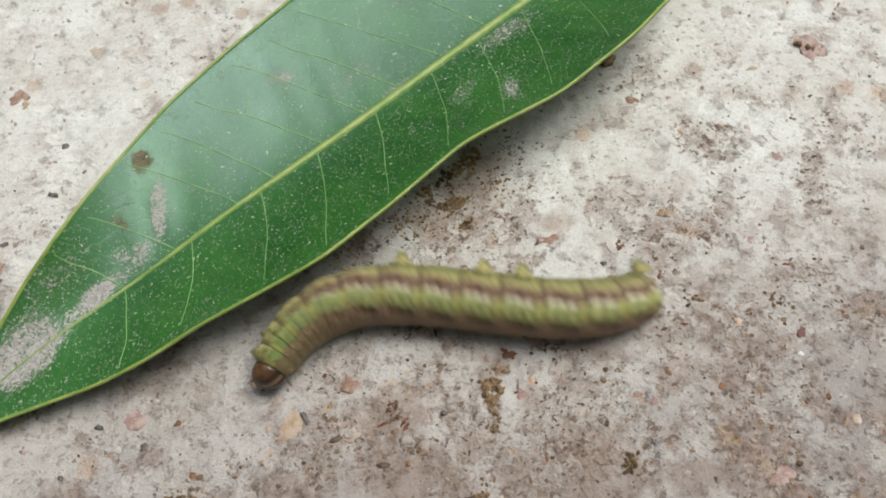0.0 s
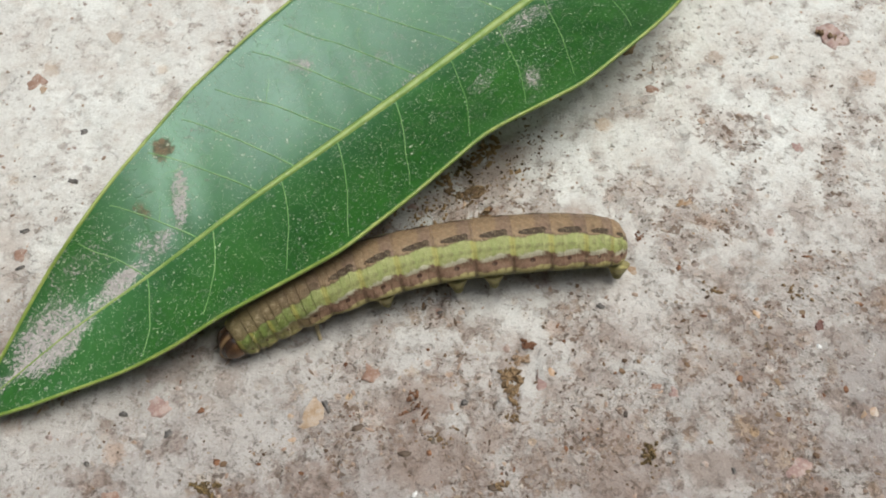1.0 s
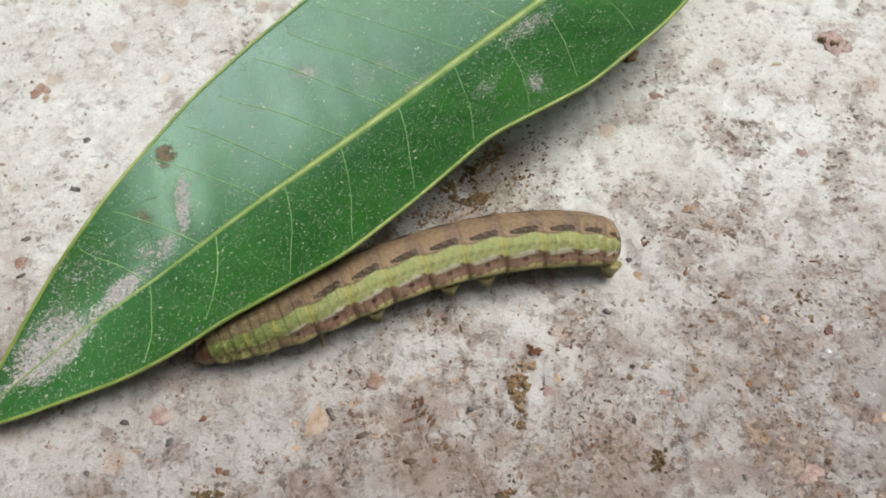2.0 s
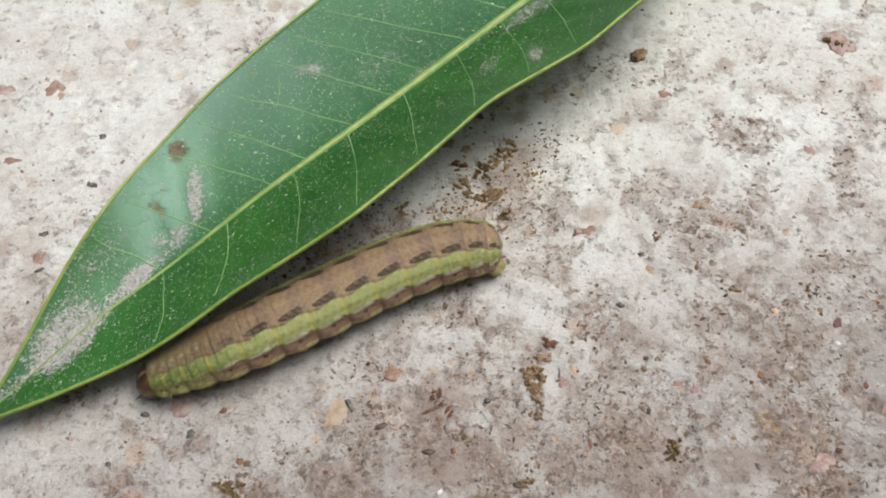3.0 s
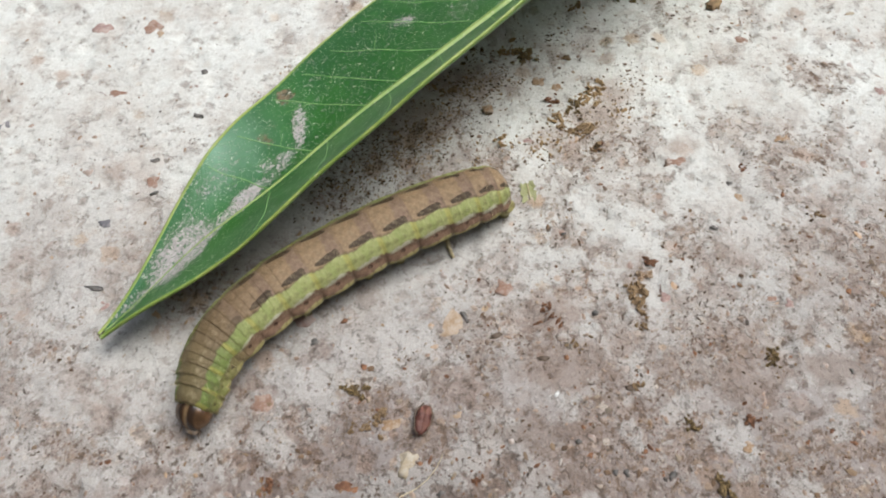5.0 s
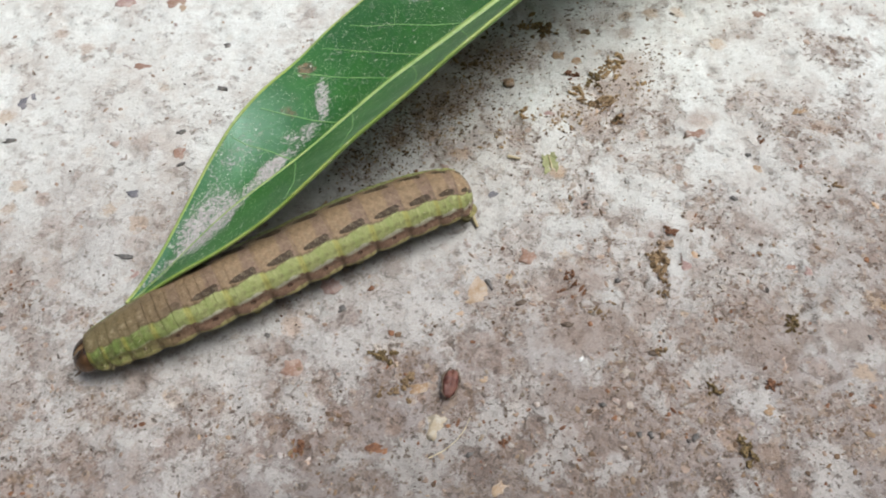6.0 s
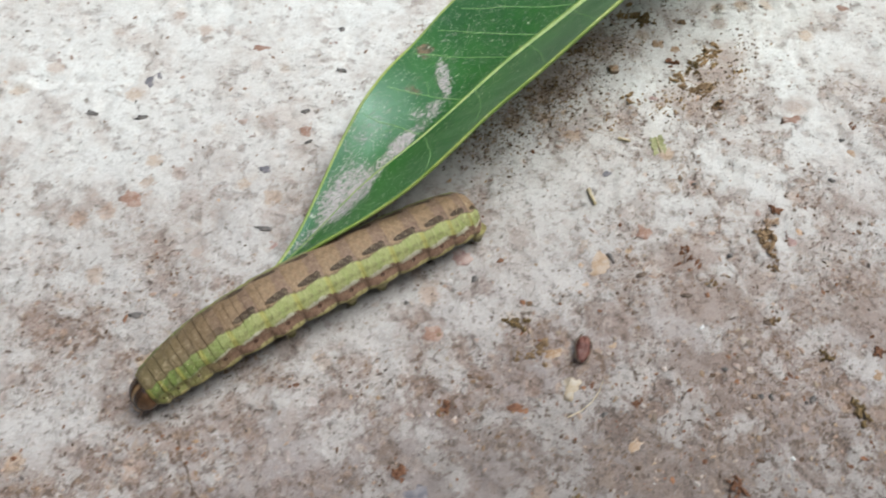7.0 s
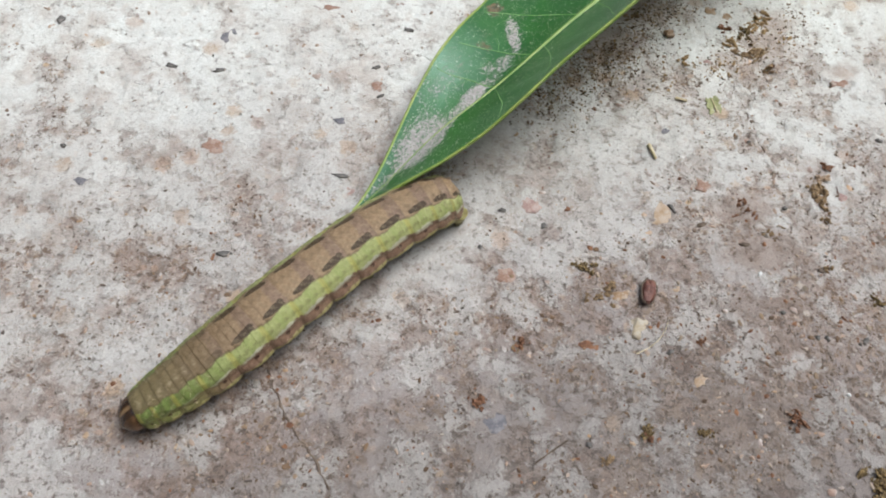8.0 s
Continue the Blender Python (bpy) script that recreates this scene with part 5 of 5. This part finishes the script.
def anywhere(rng):
    x, y = rng.uniform(-84, 48), rng.uniform(-16, 68)
    w = ground_map("wear", x, y)
    return (x, y) if rng.random() < 0.10 + w else None


def in_belt(rng):
    x, y = rng.uniform(-32, 14), rng.uniform(18, 60)
    s = ground_map("soil", x, y)
    return (x, y) if rng.random() < s ** 1.6 else None


scatter("sand_grains", 5600, M_GRIT, anywhere, 0.04, 0.25, "loose sand grains in brown, grey and white", "sand", 11)
scatter("soil_crumbs", 5200, M_SOIL, in_belt, 0.03, 0.17, "dark crumbs of soil gathered beside the leaf", "soil", 12, 0.5)


def near_ground(rng):
    x, y = rng.uniform(-62, 34), rng.uniform(-14, 30)
    k = ground_map("wear", x, y) * 1.3 * (0.25 + ground_map("shade_dirt", x, y))
    return (x, y) if rng.random() < k else None


scatter("dirt_specks", 2200, M_DIRT, near_ground, 0.03, 0.17, "small dark brown specks of dirt on the worn concrete", "dirt", 14, 0.55)
scatter("dirt_flakes", 420, M_DIRT, near_ground, 0.12, 0.32, "flat brown flakes of dirt and small stones", "dirt", 15, 0.35)

scatter("rust_flakes", 480, M_RUST, near_ground, 0.08, 0.30, "flat rusty brown flakes of dirt on the worn concrete", "dirt", 16, 0.4)

STONES = [lump_mesh("stone", M_AGGREGATE, 100 + k, (0.6, 0.5, 0.4), 0.3, 1.4, 1, 0.4) for k in range(8)]


def scatter_stones(count):
    rng = random.Random(23)
    for _ in range(count):
        x, y = rng.uniform(-78, 40), rng.uniform(-12, 58)
        k = 0.4 + 1.0 * rng.random() ** 2
        ob = part("stone", STONES[rng.randrange(8)], ground)
        ob.matrix_basis = pose(x * MM, y * MM, (rest(x, y) - 0.17) * MM, 0, 0, rng.uniform(0, 360)) @ Matrix.Diagonal((k * rng.uniform(0.8, 1.5), k, 0.7, 1))


scatter_stones(295)


# ---- what moves ----


def crawl_rows():
    """Time, roll of the tail and of the head, and the four poles of the curve that the body follows (plan millimetres)."""
    yield 0.0, -92, -66, (14.7, 25.0), (5.6, 18.7), (-10.9, 32.1), (-15.4, 17.2)
    yield 0.1, -20, -12, (12.4, 26.5), (1.6, 22.7), (-11.3, 35.0), (-15.4, 17.6)
    yield 0.2, 35, -0, (11.6, 27.8), (1.1, 27.3), (-10.6, 32.7), (-15.6, 20.1)
    yield 0.3, 28, 4, (11.6, 27.4), (-0.4, 28.2), (-8.3, 30.7), (-17.2, 21.9)
    yield 0.5, 26, 12, (11.4, 27.8), (0.2, 26.5), (-13.6, 28.9), (-18.3, 19.3)
    yield 1.0, 29, -0, (11.3, 28.0), (0.9, 28.2), (-13.3, 26.6), (-20.7, 19.2)
    yield 1.5, 27, 5, (11.3, 28.1), (1.2, 28.7), (-14.9, 25.7), (-21.7, 18.4)
    yield 1.7, 26, 7, (11.0, 27.8), (-1.1, 29.9), (-11.7, 24.9), (-22.8, 19.3)
    yield 2.8, 13, 20, (3.6, 28.5), (-6.9, 28.4), (-15.6, 20.9), (-26.6, 17.5)
    yield 3.0, 6, 17, (-0.4, 27.9), (-8.9, 28.0), (-17.3, 19.7), (-28.4, 16.8)
    yield 3.2, 6, 13, (-1.2, 26.8), (-10.6, 25.9), (-19.1, 19.7), (-28.9, 14.7)
    yield 3.5, 7, 12, (-2.1, 26.9), (-12.5, 27.0), (-21.7, 16.9), (-32.3, 15.1)
    yield 4.0, 10, 17, (-7.3, 26.6), (-17.0, 24.5), (-24.9, 16.5), (-35.4, 13.7)
    yield 4.2, 9, 15, (-8.1, 26.7), (-17.0, 23.4), (-27.8, 17.3), (-34.9, 12.0)
    yield 4.5, 6, 15, (-7.9, 26.7), (-17.4, 22.2), (-37.6, 14.3), (-30.4, 7.4)
    yield 4.7, 6, 13, (-8.0, 26.9), (-14.9, 23.5), (-35.2, 16.0), (-30.2, 5.2)
    yield 5.8, 5, 18, (-12.6, 24.3), (-22.6, 21.8), (-30.4, 13.9), (-41.6, 10.5)
    yield 6.0, 4, 12, (-13.7, 23.2), (-23.2, 20.6), (-34.2, 12.6), (-44.1, 8.5)
    yield 6.5, 5, 4, (-18.7, 21.2), (-27.4, 18.2), (-38.5, 11.1), (-47.0, 5.7)
    yield 7.0, 14, 12, (-24.1, 19.0), (-33.2, 14.0), (-43.3, 9.2), (-50.5, 2.2)
    yield 7.5, 10, 18, (-28.8, 16.7), (-37.4, 11.8), (-48.0, 5.2), (-53.1, -2.7)
    yield 8.0, 8, 6, (-31.8, 15.2), (-42.2, 11.0), (-49.3, -1.0), (-57.6, -4.8)


def along_curve(poles):
    """The curve's points and headings by the share of its length."""
    u = np.linspace(0, 1, 301)[:, None]
    p = [np.array(q, dtype=float) for q in poles]
    pts = (1 - u) ** 3 * p[0] + 3 * u * (1 - u) ** 2 * p[1] + 3 * u * u * (1 - u) * p[2] + u ** 3 * p[3]
    run = np.concatenate([[0], np.cumsum(np.hypot(*np.diff(pts, axis=0).T))])
    return pts, run / run[-1]


def ring_pose(poles, s, roll, lift):
    pts, run = along_curve(poles)
    def point(q):
        return np.array([np.interp(q, run, pts[:, 0]), np.interp(q, run, pts[:, 1])])
    here, d = point(s), point(min(1, s + 0.03)) - point(max(0, s - 0.03))
    return pose(here[0] * MM, here[1] * MM, lift * MM, 0, 0, math.degrees(math.atan2(d[1], d[0]))) @ pose(0, 0, 0, roll, 0, 0)


def motions():
    rows = list(crawl_rows())
    shares = [(lo + hi) / 2 / BODY for _, lo, hi in RINGS] + [0.957]
    root, tracks = [], [[] for _ in shares]
    for t, tail_roll, head_roll, *poles in rows:
        base = ring_pose(poles, 0.45, 0, 0)
        root.append((t, base))
        for k, s in enumerate(shares):
            roll = tail_roll + (head_roll - tail_roll) * float(smooth(0.45, 0.95, s))
            lift = 0.36 + girth(s) * 0.95 - (0.15 if k == len(RINGS) else 0)
            tracks[k].append((t, base.inverted() @ ring_pose(poles, s, roll, lift)))
    walk(caterpillar, root)
    for ob, track in zip(body_rings + [cat_head], tracks):
        walk(ob, track)
    hub = Matrix.Translation(LEAF_HUB)
    tilt = [
        (0, 1, -0.34, 1.41, 0, 0, 0), (1.7, 1, -0.34, 1.41, 0, 0, 0), (2.8, 0.58, -0.07, 1.14, -5, -4.2, 1.2),
        (3, 0.4, 0, 1.04, -7.3, -6.1, 1.8), (3.2, 0.3, 0.01, 0.79, -10.2, -8.6, 2.6), (3.4, 0.17, 0, 0.4, -15, -13.2, 3.9),
        (3.5, 0.07, -0.09, 0.12, -19.9, -17.9, 5.1), (3.6, 0.1, -0.12, 0, -23, -22, 5.2), (4, 0.06, -0.19, -0.02, -23.4, -23.3, 4.9),
        (4.7, -0, -0.4, 0.08, -23.4, -23.3, 4.9), (5.8, -0.12, -1.22, 0.71, -24, -21.6, 6), (6.5, -0.3, -0.92, 0.73, -24.2, -23, 5.8),
        (7, -0.43, -0.84, 0.72, -24.3, -24.4, 5.6), (7.5, -0.37, -0.91, 0.82, -24.1, -26.3, 4.6), (8, -0.28, -0.85, 0.92, -24, -27.7, 3.7),]
    walk(leaf, [(t, hub @ pose(x * MM, y * MM, z * MM, rx, ry, rz) @ hub.inverted() @ LEAF_HOME) for t, x, y, z, rx, ry, rz in tilt])


motions()
